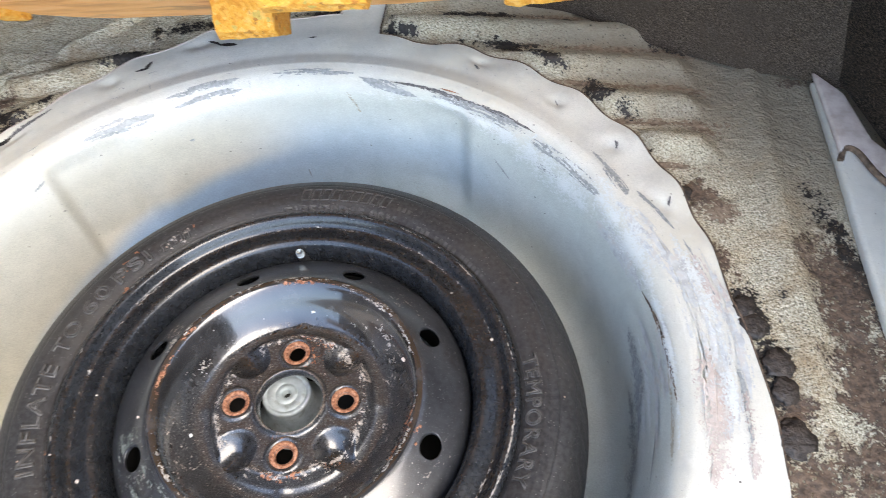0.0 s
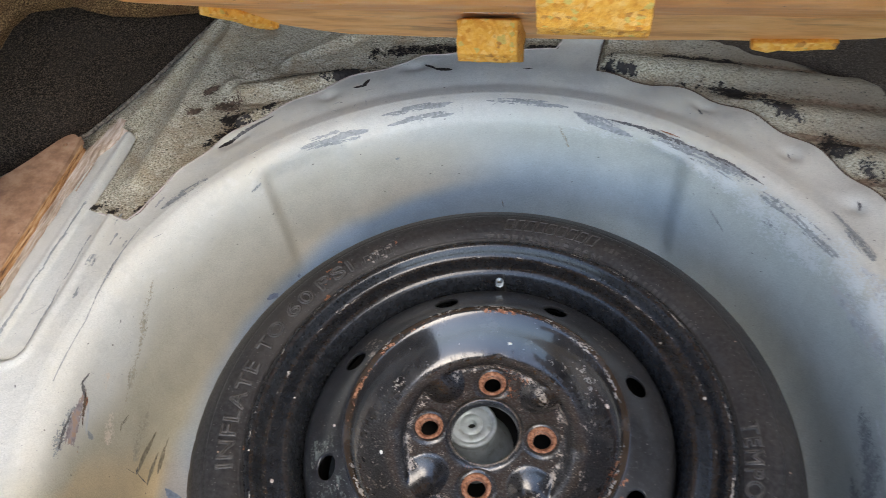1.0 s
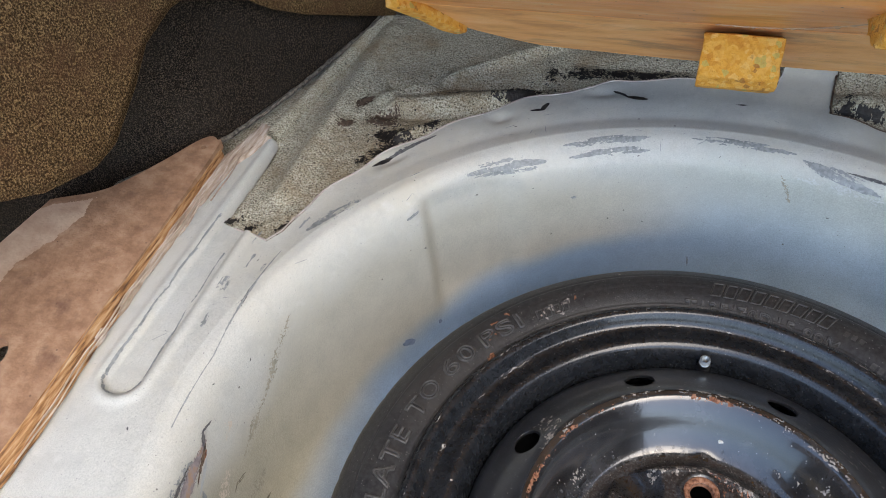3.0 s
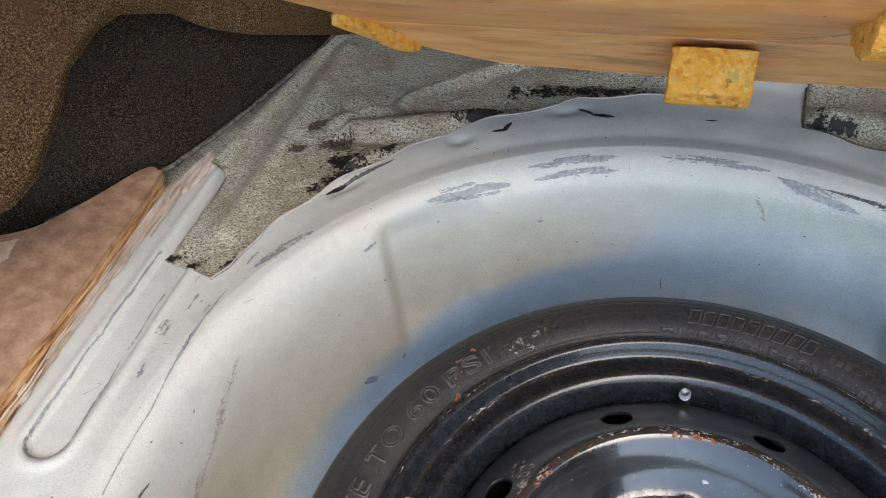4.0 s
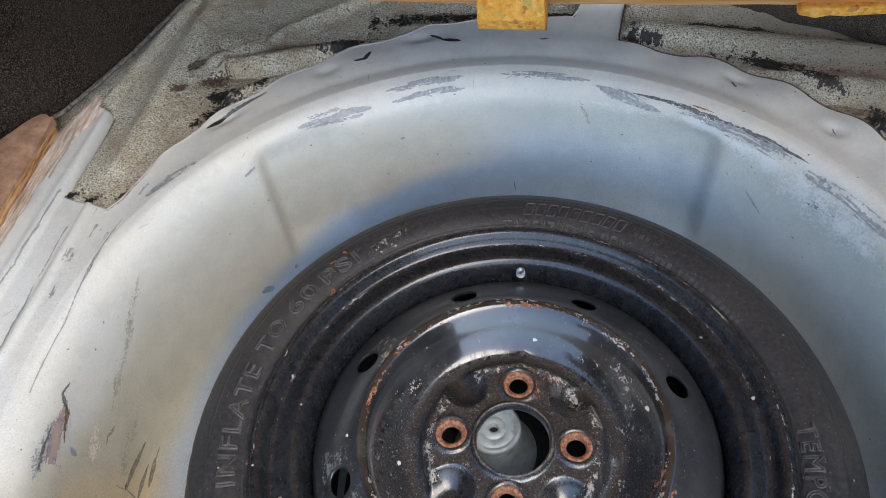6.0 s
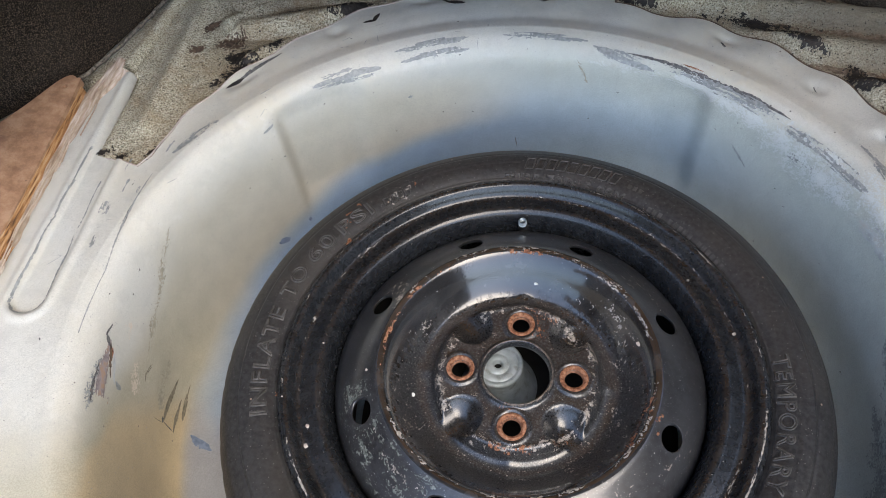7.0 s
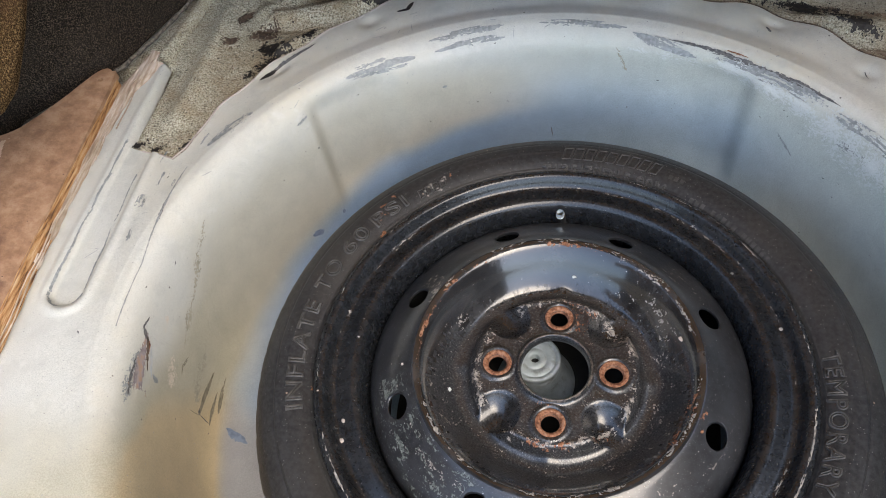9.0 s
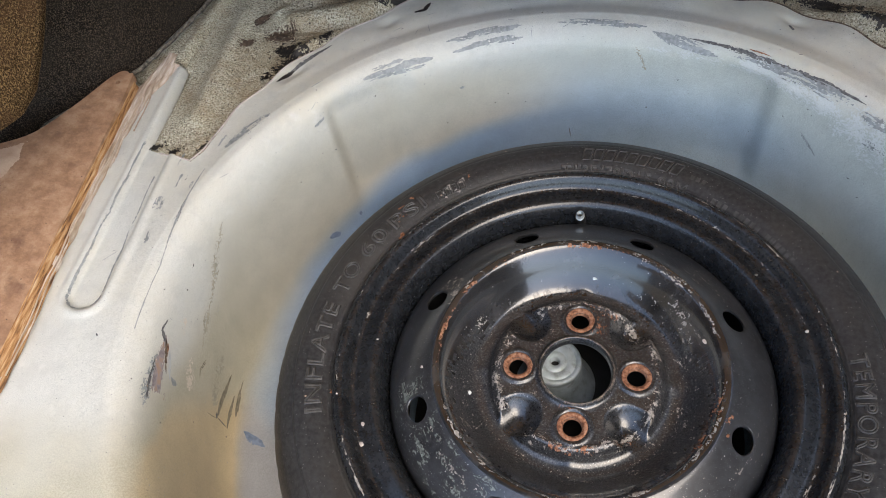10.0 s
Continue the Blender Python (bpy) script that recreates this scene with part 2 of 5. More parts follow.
ZINC = material("grey_zinc", [(0.3, (0.40, 0.47, 0.50)), (0.7, (0.56, 0.63, 0.66))], 60, (0.36, 0.50), 0.2, 0.2, coarse=((0.30, 0.33, 0.33), 110, 0.52, 0.70), spots=(((0.07, 0.07, 0.07), 170, 0.70), ((0.16, 0.15, 0.14), 420, 0.70)))
WOOD = material("orange_brown_hardboard", [(0.22, (0.66, 0.29, 0.085)), (0.42, (0.82, 0.365, 0.108)), (0.6, (0.86, 0.42, 0.138)), (0.8, (0.88, 0.52, 0.225))], 42, (0.38, 0.55),
                grain=0.4, grain_scale=420, stretch=(0.38, 1, 1), coarse=((0.52, 0.22, 0.075), 20, 0.54, 0.74), spots=(((0.78, 0.58, 0.37), 110, 0.72), ((0.24, 0.10, 0.04), 80, 0.735)))
WOOD_EDGE = material("tan_hardboard", [(0.22, (0.58, 0.265, 0.085)), (0.5, (0.78, 0.405, 0.145)), (0.8, (0.84, 0.50, 0.22))], 55, (0.5, 0.65),
                     grain=0.4, grain_scale=420, stretch=(0.25, 1, 1), coarse=((0.26, 0.15, 0.075), 26, 0.58, 0.72), spots=(((0.10, 0.055, 0.03), 90, 0.725),))
BOARD = material("faded_fibreboard", [(0.28, (0.25, 0.134, 0.074)), (0.5, (0.335, 0.190, 0.110)), (0.75, (0.42, 0.258, 0.158))], 70, (0.6, 0.8), grain=0.45,
                 grain_scale=300, coarse=((0.19, 0.10, 0.06), 42, 0.55, 0.70), lumps=0.35, lump_scale=30, spots=(((0.48, 0.36, 0.26), 90, 0.70), ((0.13, 0.07, 0.04), 300, 0.70)))
PALE_BOARD = material("pale_fibreboard", [(0.25, (0.42, 0.27, 0.18)), (0.75, (0.56, 0.40, 0.28))], 40, (0.6, 0.8), grain=0.4, grain_scale=300)
EDGE = material("raw_orange_edge", [(0.25, (0.10, 0.045, 0.018)), (0.45, (0.34, 0.165, 0.06)), (0.60, (0.46, 0.255, 0.115)), (0.8, (0.58, 0.40, 0.23))], 420, (0.7, 0.9), grain=0.7, grain_scale=600, stretch=(1, 0.07, 1))
FOAM = material("yellow_foam", [(0.25, (0.62, 0.24, 0.03)), (0.5, (0.80, 0.40, 0.06)), (0.75, (0.86, 0.50, 0.12))], 240, (0.85, 0.95), grain=0.8, grain_scale=520,
                spots=(((0.30, 0.09, 0.015), 260, 0.64), ((0.10, 0.04, 0.012), 420, 0.71)), lumps=0.3, lump_scale=240)


def crumbs(m, scale, stops, share):
    """Chips of several colours pressed together, over a material's own colour."""
    nt = m.node_tree
    nodes, link = nt.nodes, nt.links.new
    bsdf = nodes["Principled BSDF"]
    old = bsdf.inputs["Base Color"].links[0].from_socket
    tc = nodes.new("ShaderNodeTexCoord")
    warp = nodes.new("ShaderNodeTexNoise")
    warp.inputs["Scale"].default_value = scale * 1.6
    link(tc.outputs["Object"], warp.inputs["Vector"])
    add = nodes.new("ShaderNodeVectorMath")
    add.operation = "MULTIPLY_ADD"
    link(warp.outputs["Color"], add.inputs[0])
    add.inputs[1].default_value = (0.0022, 0.0022, 0.0022)
    link(tc.outputs["Object"], add.inputs[2])
    cells = nodes.new("ShaderNodeTexVoronoi")
    cells.inputs["Scale"].default_value = scale
    link(add.outputs[0], cells.inputs["Vector"])
    ramp = nodes.new("ShaderNodeValToRGB")
    ramp.color_ramp.interpolation = "CONSTANT"
    els = ramp.color_ramp.elements
    while len(els) < len(stops):
        els.new(0.5)
    for e, (p, c) in zip(els, stops):
        e.position, e.color = p, (*c, 1)
    sep = nodes.new("ShaderNodeSeparateColor")
    link(cells.outputs["Color"], sep.inputs[0])
    link(sep.outputs[0], ramp.inputs["Fac"])
    mix = nodes.new("ShaderNodeMix")
    mix.data_type = "RGBA"
    mix.inputs["Factor"].default_value = share
    link(old, mix.inputs["A"])
    link(ramp.outputs["Color"], mix.inputs["B"])
    link(mix.outputs["Result"], bsdf.inputs["Base Color"])


crumbs(FOAM, 260, [(0.0, (0.80, 0.38, 0.045)), (0.35, (0.84, 0.45, 0.085)), (0.6, (0.68, 0.27, 0.025)), (0.76, (0.86, 0.53, 0.16)), (0.90, (0.50, 0.46, 0.14)), (0.95, (0.34, 0.11, 0.03))], 0.58)
CARPET_BLACK = material("black_carpet", [(0.30, (0.008, 0.0068, 0.0056)), (0.50, (0.0205, 0.0155, 0.0117)), (0.74, (0.112, 0.083, 0.060))], 760, (0.9, 1.0), grain=1.0, grain_scale=700, spec=0.1,
                        coarse=((0.036, 0.029, 0.022), 18, 0.46, 0.8))
CARPET_TAUPE = material("dark_taupe_carpet", [(0.28, (0.019, 0.0145, 0.0108)), (0.52, (0.055, 0.0425, 0.032)), (0.78, (0.145, 0.113, 0.085))], 900, (0.9, 1.0), grain=1.0,
                        grain_scale=600, spec=0.1, coarse=((0.052, 0.040, 0.030), 14, 0.45, 0.75))
CARPET_BROWN = material("brown_carpet", [(0.28, (0.024, 0.014, 0.007)), (0.50, (0.095, 0.056, 0.024)), (0.74, (0.34, 0.22, 0.105))], 760, (0.9, 1.0), grain=1.0,
                        grain_scale=700, spec=0.1, coarse=((0.105, 0.050, 0.026), 20, 0.47, 0.75))
FLEECE = material("pinkish_felt", [(0.3, (0.34, 0.25, 0.18)), (0.5, (0.46, 0.36, 0.275)), (0.7, (0.58, 0.49, 0.41))], 330, (0.9, 1.0), grain=1.0, grain_scale=420, stretch=(1, 0.10, 1))
FRAY = material("frayed_backing", [(0.3, (0.05, 0.042, 0.033)), (0.7, (0.20, 0.17, 0.135))], 320, (0.9, 1.0), grain=1.0, grain_scale=300)
TRIM = material("dark_grey_trim_plastic", [(0.3, (0.075, 0.075, 0.075)), (0.7, (0.105, 0.104, 0.102))], 40, (0.6, 0.7), grain=0.3)
ROOF_GREY = material("grey_roof_panel", [(0.3, (0.36, 0.36, 0.36)), (0.7, (0.44, 0.44, 0.44))], 60, (0.9, 1.0), grain=0.3)
ASPHALT = material("asphalt", [(0.3, (0.04, 0.04, 0.04)), (0.7, (0.07, 0.07, 0.068))], 60, (0.8, 0.95), grain=0.6)


def specks(m, rgb, scale, size, share):
    """Small separate dots of dust, pits or chips."""
    nt = m.node_tree
    nodes, link = nt.nodes, nt.links.new
    bsdf = nodes["Principled BSDF"]
    old = bsdf.inputs["Base Color"].links[0].from_socket
    tc = nodes.new("ShaderNodeTexCoord")
    cells = nodes.new("ShaderNodeTexVoronoi")
    cells.inputs["Scale"].default_value = scale
    link(tc.outputs["Object"], cells.inputs["Vector"])
    sep = nodes.new("ShaderNodeSeparateColor")
    link(cells.outputs["Color"], sep.inputs[0])
    near = nodes.new("ShaderNodeMapRange")
    near.inputs["From Min"].default_value, near.inputs["From Max"].default_value = size, size * 0.6
    link(cells.outputs["Distance"], near.inputs["Value"])
    some = nodes.new("ShaderNodeMath")
    some.operation = "LESS_THAN"
    link(sep.outputs[0], some.inputs[0])
    some.inputs[1].default_value = share
    both = nodes.new("ShaderNodeMath")
    both.operation = "MULTIPLY"
    link(near.outputs["Result"], both.inputs[0])
    link(some.outputs[0], both.inputs[1])
    mix = nodes.new("ShaderNodeMix")
    mix.data_type = "RGBA"
    link(both.outputs[0], mix.inputs["Factor"])
    link(old, mix.inputs["A"])
    mix.inputs["B"].default_value = (*rgb, 1)
    link(mix.outputs["Result"], bsdf.inputs["Base Color"])


specks(STEEL, (0.19, 0.185, 0.18), 420, 0.20, 0.07)
specks(GRIT, (0.21, 0.205, 0.20), 430, 0.25, 0.32)
specks(WORN, (0.25, 0.245, 0.24), 420, 0.22, 0.22)
specks(STEEL, (0.42, 0.40, 0.37), 160, 0.09, 0.10)
specks(SATIN, (0.16, 0.16, 0.16), 430, 0.22, 0.12)
specks(SATIN, (0.34, 0.33, 0.31), 220, 0.14, 0.13)
specks(RIM_PAINT, (0.20, 0.19, 0.18), 420, 0.20, 0.14)
specks(RUBBER, (0.15, 0.145, 0.14), 460, 0.24, 0.22)
specks(RUBBER, (0.34, 0.26, 0.20), 90, 0.10, 0.12)
specks(PAINT, (0.36, 0.36, 0.35), 420, 0.24, 0.06)
specks(PAINT, (0.12, 0.11, 0.10), 60, 0.065, 0.26)
specks(PAINT, (0.20, 0.20, 0.19), 170, 0.085, 0.12)
specks(COATING, (0.030, 0.025, 0.020), 380, 0.30, 0.22)
specks(COATING, (0.02, 0.017, 0.014), 130, 0.17, 0.12)
specks(BOARD, (0.13, 0.07, 0.045), 150, 0.12, 0.15)
specks(WOOD, (0.12, 0.05, 0.02), 200, 0.20, 0.10)


# ---- mesh helpers ----
def thing(name, at, label, category, group="", kind=""):
    ob = new(name)
    ob.location = at
    ob.empty_display_size = 0.02
    return tagged(ob, label, category, group, kind)


def mesh_of(name, verts, faces, mat, smooth=True):
    me = bpy.data.meshes.new(name)
    me.from_pydata([tuple(map(float, v)) for v in verts], [], [tuple(map(int, q)) for q in faces])
    me.materials.append(mat)
    if smooth:
        me.polygons.foreach_set("use_smooth", [True] * len(me.polygons))
    me.update()
    return me


def part(name, me, parent=None, label="", kind=""):
    """A mesh in world metres as a thing's part (or a thing of its own)."""
    ob = new(name, me)
    if parent:
        ob.parent = parent
        root = parent
        while root.parent:
            root = root.parent
        ob.matrix_parent_inverse = Matrix.Translation(-Vector(root.location)) if parent == root else Matrix.Identity(4)
    return tagged(ob, label, "", "", kind)


def grid_faces(nu, nv, closed=False):
    i, j = np.meshgrid(np.arange(nu if closed else nu - 1), np.arange(nv - 1), indexing="ij")
    i, j = i.ravel(), j.ravel()
    k = (i + 1) % nu
    return np.stack([i * nv + j, k * nv + j, k * nv + j + 1, i * nv + j + 1], 1)


def lathe(name, profile, mat, centre=(0, 0), steps=192, up=True):
    """A turned shell; the profile runs outwards, seen from above."""
    a = np.linspace(0, 2 * np.pi, steps, endpoint=False)
    r, z = np.array(profile, float).T
    v = np.stack([centre[0] + np.outer(np.cos(a), r), centre[1] + np.outer(np.sin(a), r), np.tile(z, (steps, 1))], -1).reshape(-1, 3)
    q = grid_faces(steps, len(r), True)
    return mesh_of(name, v, q[:, ::-1] if up else q, mat)


def soft_profile(points, n=6):
    """A rounded run through the given points (Catmull-Rom)."""
    p = np.array(points, float)
    p = np.vstack([2 * p[0] - p[1], p, 2 * p[-1] - p[-2]])
    out = []
    for k in range(1, len(p) - 2):
        for t in np.linspace(0, 1, n, endpoint=False):
            out.append(0.5 * (2 * p[k] + (p[k + 1] - p[k - 1]) * t + (2 * p[k - 1] - 5 * p[k] + 4 * p[k + 1] - p[k + 2]) * t * t
                              + (3 * p[k] - p[k - 1] - 3 * p[k + 1] + p[k + 2]) * t ** 3))
    out.append(p[-2])
    return np.array(out)


def smooth(x, a, b):
    t = np.clip((np.asarray(x, float) - a) / (b - a), 0, 1)
    return t * t * (3 - 2 * t)


def slab(name, outline, z0, z1, mat, bevel=0.0, tilt=None):
    """An upright prism over a plan outline, with rounded top edge; tilt moves its points."""
    bm = bmesh.new()
    low = [bm.verts.new((x, y, z0)) for x, y in outline]
    face = bm.faces.new(low)
    top = bmesh.ops.extrude_face_region(bm, geom=[face])["geom"]
    for v in top:
        if isinstance(v, bmesh.types.BMVert):
            v.co.z = z1
    bmesh.ops.recalc_face_normals(bm, faces=bm.faces[:])
    if bevel:
        edges = [e for e in bm.edges if len(e.link_faces) == 2 and e.calc_face_angle(0) > 0.6]
        bmesh.ops.bevel(bm, geom=edges, offset=bevel, segments=3, profile=0.5, affect="EDGES")
    if tilt:
        for v in bm.verts:
            v.co = tilt(v.co)
    me = bpy.data.meshes.new(name)
    bm.to_mesh(me)
    bm.free()
    me.materials.append(mat)
    me.polygons.foreach_set("use_smooth", [True] * len(me.polygons))
    return me


def tube(name, points, radius, mat, sides=12):
    """A round bar along points."""
    p = np.array(points, float)
    t = np.gradient(p, axis=0)
    t /= np.linalg.norm(t, axis=1)[:, None]
    ref = np.array([0.13, 0.21, 0.97])
    u = np.cross(t, ref)
    u /= np.linalg.norm(u, axis=1)[:, None]
    w = np.cross(t, u)
    a = np.linspace(0, 2 * np.pi, sides, endpoint=False)
    rad = np.broadcast_to(np.asarray(radius, float), (len(p),))
    ring = p[:, None] + rad[:, None, None] * (np.cos(a)[None, :, None] * u[:, None] + np.sin(a)[None, :, None] * w[:, None])
    v = ring.transpose(1, 0, 2).reshape(-1, 3)
    q = list(map(tuple, grid_faces(sides, len(p), True)))
    q += [tuple(range(0, sides * len(p), len(p))), tuple(reversed(range(len(p) - 1, sides * len(p), len(p))))]
    return mesh_of(name, v, q, mat)


# ---- the pan of the spare-wheel well ----
CX, CY = -0.015, 0.010
FLANGE = 0.193


def outer_radius(deg):
    """The pan's outer edge round its centre: scalloped, with a tab at the front and a straight side."""
    d = np.asarray(deg, float)
    stops = [-100, -60, -30, -17, -8, 4, 16, 28, 45, 62, 72, 77.9, 78.6, 84.0, 84.7, 95, 105, 108, 117, 127, 141, 151, 158, 160.5, 161.5]
    reach = [.43, .43, .43, .419, .408, .397, .402, .410, .415, .415, .406, .412, .490, .490, .443, .440, .438, .428, .423, .411, .402, .392, .383, .386, .4997]
    r = np.interp(d, stops, reach)
    wave = 0.0035 * np.sin(np.radians(d) * 34 + 1.0) * (0.45 * smooth(d, 86, 100) + 0.5 * smooth(-d, -74, -66) * (0.25 + 0.75 * smooth(d, 8, 24))) * (1 - smooth(d, 150, 157))
    side = (0.474 - 0.06 * CY) / np.maximum(0.05, -np.cos(np.radians(d)))
    return np.where(d > 161.5, np.minimum(side, 0.62), r + wave)


def wall_bulge(deg):
    """Two shallow upright ribs pressed into the wall."""
    d = np.asarray(deg, float)
    left = smooth(d, 121, 127) * (1 - smooth(d, 137.2, 140.2))
    right = smooth(d, 55.2, 59.4) * (1 - smooth(d, 63, 75))
    return 0.0085 * left + 0.0078 * right


FOOT = [(0.0, -0.002), (0.15, -0.002), (0.27, -0.002), (0.300, 0.002), (0.318, 0.014), (0.327, 0.040), (0.330, 0.09)]
WALL = soft_profile(FOOT + [(0.333, 0.135), (0.336, 0.160), (0.342, 0.177), (0.352, 0.1875), (0.361, 0.1905)], 8)
CREASED = soft_profile(FOOT + [(0.3330, 0.138), (0.3352, 0.1622), (0.3405, 0.1740), (0.3515, 0.1855), (0.361, 0.1905)], 8)


def creased(deg):
    """How far the lip's lower edge is pressed into a crease, round the well."""
    d = np.asarray(deg, float)
    return 0.9 * smooth(d, 44, 60) * (1 - smooth(d, 122, 136))


DENTS = [(122, 0.402, 0.010, 0.007, -0.0042), (107, 0.418, 0.014, 0.007, -0.0042), (139, 0.393, 0.018, 0.006, -0.0040), (45, 0.392, 0.010, 0.007, -0.0045),
         (33, 0.388, 0.010, 0.008, -0.0045), (20, 0.385, 0.010, 0.006, -0.003), (60, 0.400, 0.010, 0.005, -0.003), (-172, 0.322, 0.018, 0.007, -0.004),
         (8, 0.352, 0.030, 0.010, -0.005), (-4, 0.370, 0.030, 0.012, -0.004)]
CHANNELS = [(-0.421, 0.30, -0.4165, -0.016, 0.0165, -0.0045)]


def pan_relief(x, y):
    """Dents and waves along the pan's edge, and the long pressed channel."""
    r = np.hypot(x - CX, y - CY)
    ang = np.degrees(np.arctan2(y - CY, x - CX))
    h = smooth(r, 0.375, 0.40) * (0.0018 - 0.0011 * smooth(ang, 78, 100)) * np.sin(np.radians(ang) * 34 + 1.0) * smooth(ang, 0, 20) * (1 - smooth(ang, 148, 158))
    for da, dr, dx, dy, dep in DENTS:
        ca, sa = math.cos(math.radians(da)), math.sin(math.radians(da))
        px, py = CX + dr * ca, CY + dr * sa
        u, w = (x - px) * -sa + (y - py) * ca, (x - px) * ca + (y - py) * sa
        h = h + dep * np.exp(-(u / dx) ** 2 - (w / dy) ** 2)
    h = h + 0.006 * np.exp(-((y - 0.484) / 0.009) ** 2) * smooth(x, 0.02, 0.03) * (1 - smooth(x, 0.09, 0.10))
    for x0, y0, x1, y1, wid, dep in CHANNELS:
        L = math.hypot(x1 - x0, y1 - y0)
        t = np.clip(((x - x0) * (x1 - x0) + (y - y0) * (y1 - y0)) / L ** 2, 0, 1)
        dist = np.hypot(x - x0 - t * (x1 - x0), y - y0 - t * (y1 - y0))
        h = h + dep * (1 - smooth(dist, wid * 0.72, wid * 1.02)) - 0.4 * dep * np.exp(-((dist - wid * 1.2) / 0.004) ** 2)
    return h


def flange_height(r, d):
    """The flange past the lip: a shallow pressed groove, then nearly flat."""
    return 0.1905 + 0.0025 * smooth(r, 0.374, 0.408) - 0.0009 * np.exp(-((r - 0.377) / 0.007) ** 2) * smooth(d, 20, 60) * (1 - smooth(d, 118, 150))


def pan_sheet():
    degs = np.concatenate([np.arange(-100, -20, 1.0), np.arange(-20, 77, 0.5), np.arange(77, 86, 0.1), np.arange(86, 157, 0.5), np.arange(157, 160.4, 0.1), np.arange(160.4, 161.7, 0.015), np.arange(161.7, 163, 0.1), np.arange(163, 200, 0.4), np.arange(200, 260, 0.75)])
    out = outer_radius(degs)
    rings = np.concatenate([np.arange(0.3622, 0.45, 0.0013), np.arange(0.452, 0.64, 0.006)])
    rows = []
    for d, ro in zip(degs, out):
        a = math.radians(d)
        inner_z = WALL[:, 1] + (CREASED[:, 1] - WALL[:, 1]) * creased(d)
        k = smooth(inner_z, 0.02, 0.06) * (1 - smooth(inner_z, 0.155, 0.186))
        inner_r = WALL[:, 0] + (CREASED[:, 0] - WALL[:, 0]) * creased(d) + wall_bulge(d) * k
        rr = np.minimum(rings, ro)
        zz = flange_height(rr, d)
        r = np.concatenate([inner_r, rr, [ro, ro]])
        z = np.concatenate([inner_z, zz, [zz[-1], zz[-1] - 0.0022]])
        rows.append(np.stack([CX + r * math.cos(a), CY + r * math.sin(a), z], -1))
    v = np.array(rows)
    far = np.hypot(v[..., 0] - CX, v[..., 1] - CY) > 0.362
    v[..., 2] += np.where(far, pan_relief(v[..., 0], v[..., 1]), 0)
    nu, nv = v.shape[:2]
    q = grid_faces(nu, nv, True)[:, ::-1]
    q = q[q.min(1) % nv != nv - 3]
    c = v.reshape(-1, 3)[q]
    area = np.linalg.norm(np.cross(c[:, 2] - c[:, 0], c[:, 3] - c[:, 1]), axis=1)
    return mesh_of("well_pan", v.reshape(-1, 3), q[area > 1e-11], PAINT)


well = thing("spare_wheel_well", (CX, CY, 0), "silver-white painted sheet steel spare-wheel well with scuffed lip", "wheel well")
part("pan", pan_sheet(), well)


# ---- boot floor round the pan ----
def floor_height(X, Y):
    X, Y = np.asarray(X, float), np.asarray(Y, float)
    Z = np.zeros_like(X)
    # pressed ribs across the right half
    for n in range(6):
        line = 0.224 + 0.0565 * n - 0.15 * (X - 0.33)
        Z = Z + 0.0155 * np.exp(-(np.abs(Y - line) / 0.0145) ** 2.8) * smooth(X, 0.06, 0.10) * (1 - smooth(X, 0.385, 0.415))
    # long ridges and hollows
    Z = Z + 0.008 * np.exp(-((X - 0.453 - 0.1 * (Y - 0.2)) / 0.012) ** 2) * smooth(Y, -0.1, 0.0)
    for (x0, y0, x1, y1, w, h) in ((-0.395, 0.20, -0.40, 0.50, 0.013, 0.008), (-0.355, 0.36, -0.20, 0.50, 0.008, 0.009), (-0.335, 0.350, -0.22, 0.385, 0.016, 0.012),
                                   (-0.355, 0.395, -0.20, 0.420, 0.008, -0.009), (-0.31, 0.30, -0.25, 0.345, 0.013, 0.011), (-0.345, 0.335, -0.27, 0.345, 0.006, -0.006),
                                   (-0.16, 0.470, 0.03, 0.478, 0.012, -0.004)):
        L = math.hypot(x1 - x0, y1 - y0)
        t = np.clip(((X - x0) * (x1 - x0) + (Y - y0) * (y1 - y0)) / L ** 2, 0, 1)
        Z = Z + h * np.exp(-(np.hypot(X - x0 - t * (x1 - x0), Y - y0 - t * (y1 - y0)) / w) ** 2)
    reach = outer_radius((np.degrees(np.arctan2(Y - CY, X - CX)) + 100) % 360 - 100)
    past = np.hypot(X - CX, Y - CY) - reach
    past = np.where((X < -0.43) & (Y < 0.27), -0.02, past)
    waves = 0.0008 * np.sin(X * 140 + 3 * np.sin(Y * 60)) * np.sin(Y * 118 + 2 * np.sin(X * 75))
    return 0.1890 + waves + Z * smooth(past, 0.0, 0.016) - 0.012 * (1 - smooth(past, -0.014, -0.004))


def floor_sheet():
    X, Y = np.meshgrid(np.arange(-0.62, 0.64, 0.003), np.arange(-0.50, 0.80, 0.003), indexing="ij")
    v = np.stack([X, Y, floor_height(X, Y)], -1).reshape(-1, 3)
    q = grid_faces(*X.shape)
    mid = v[q].mean(1)
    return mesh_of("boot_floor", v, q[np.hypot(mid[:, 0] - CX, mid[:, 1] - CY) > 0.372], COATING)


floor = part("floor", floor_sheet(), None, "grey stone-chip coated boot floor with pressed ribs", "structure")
floor["category"] = "floor"


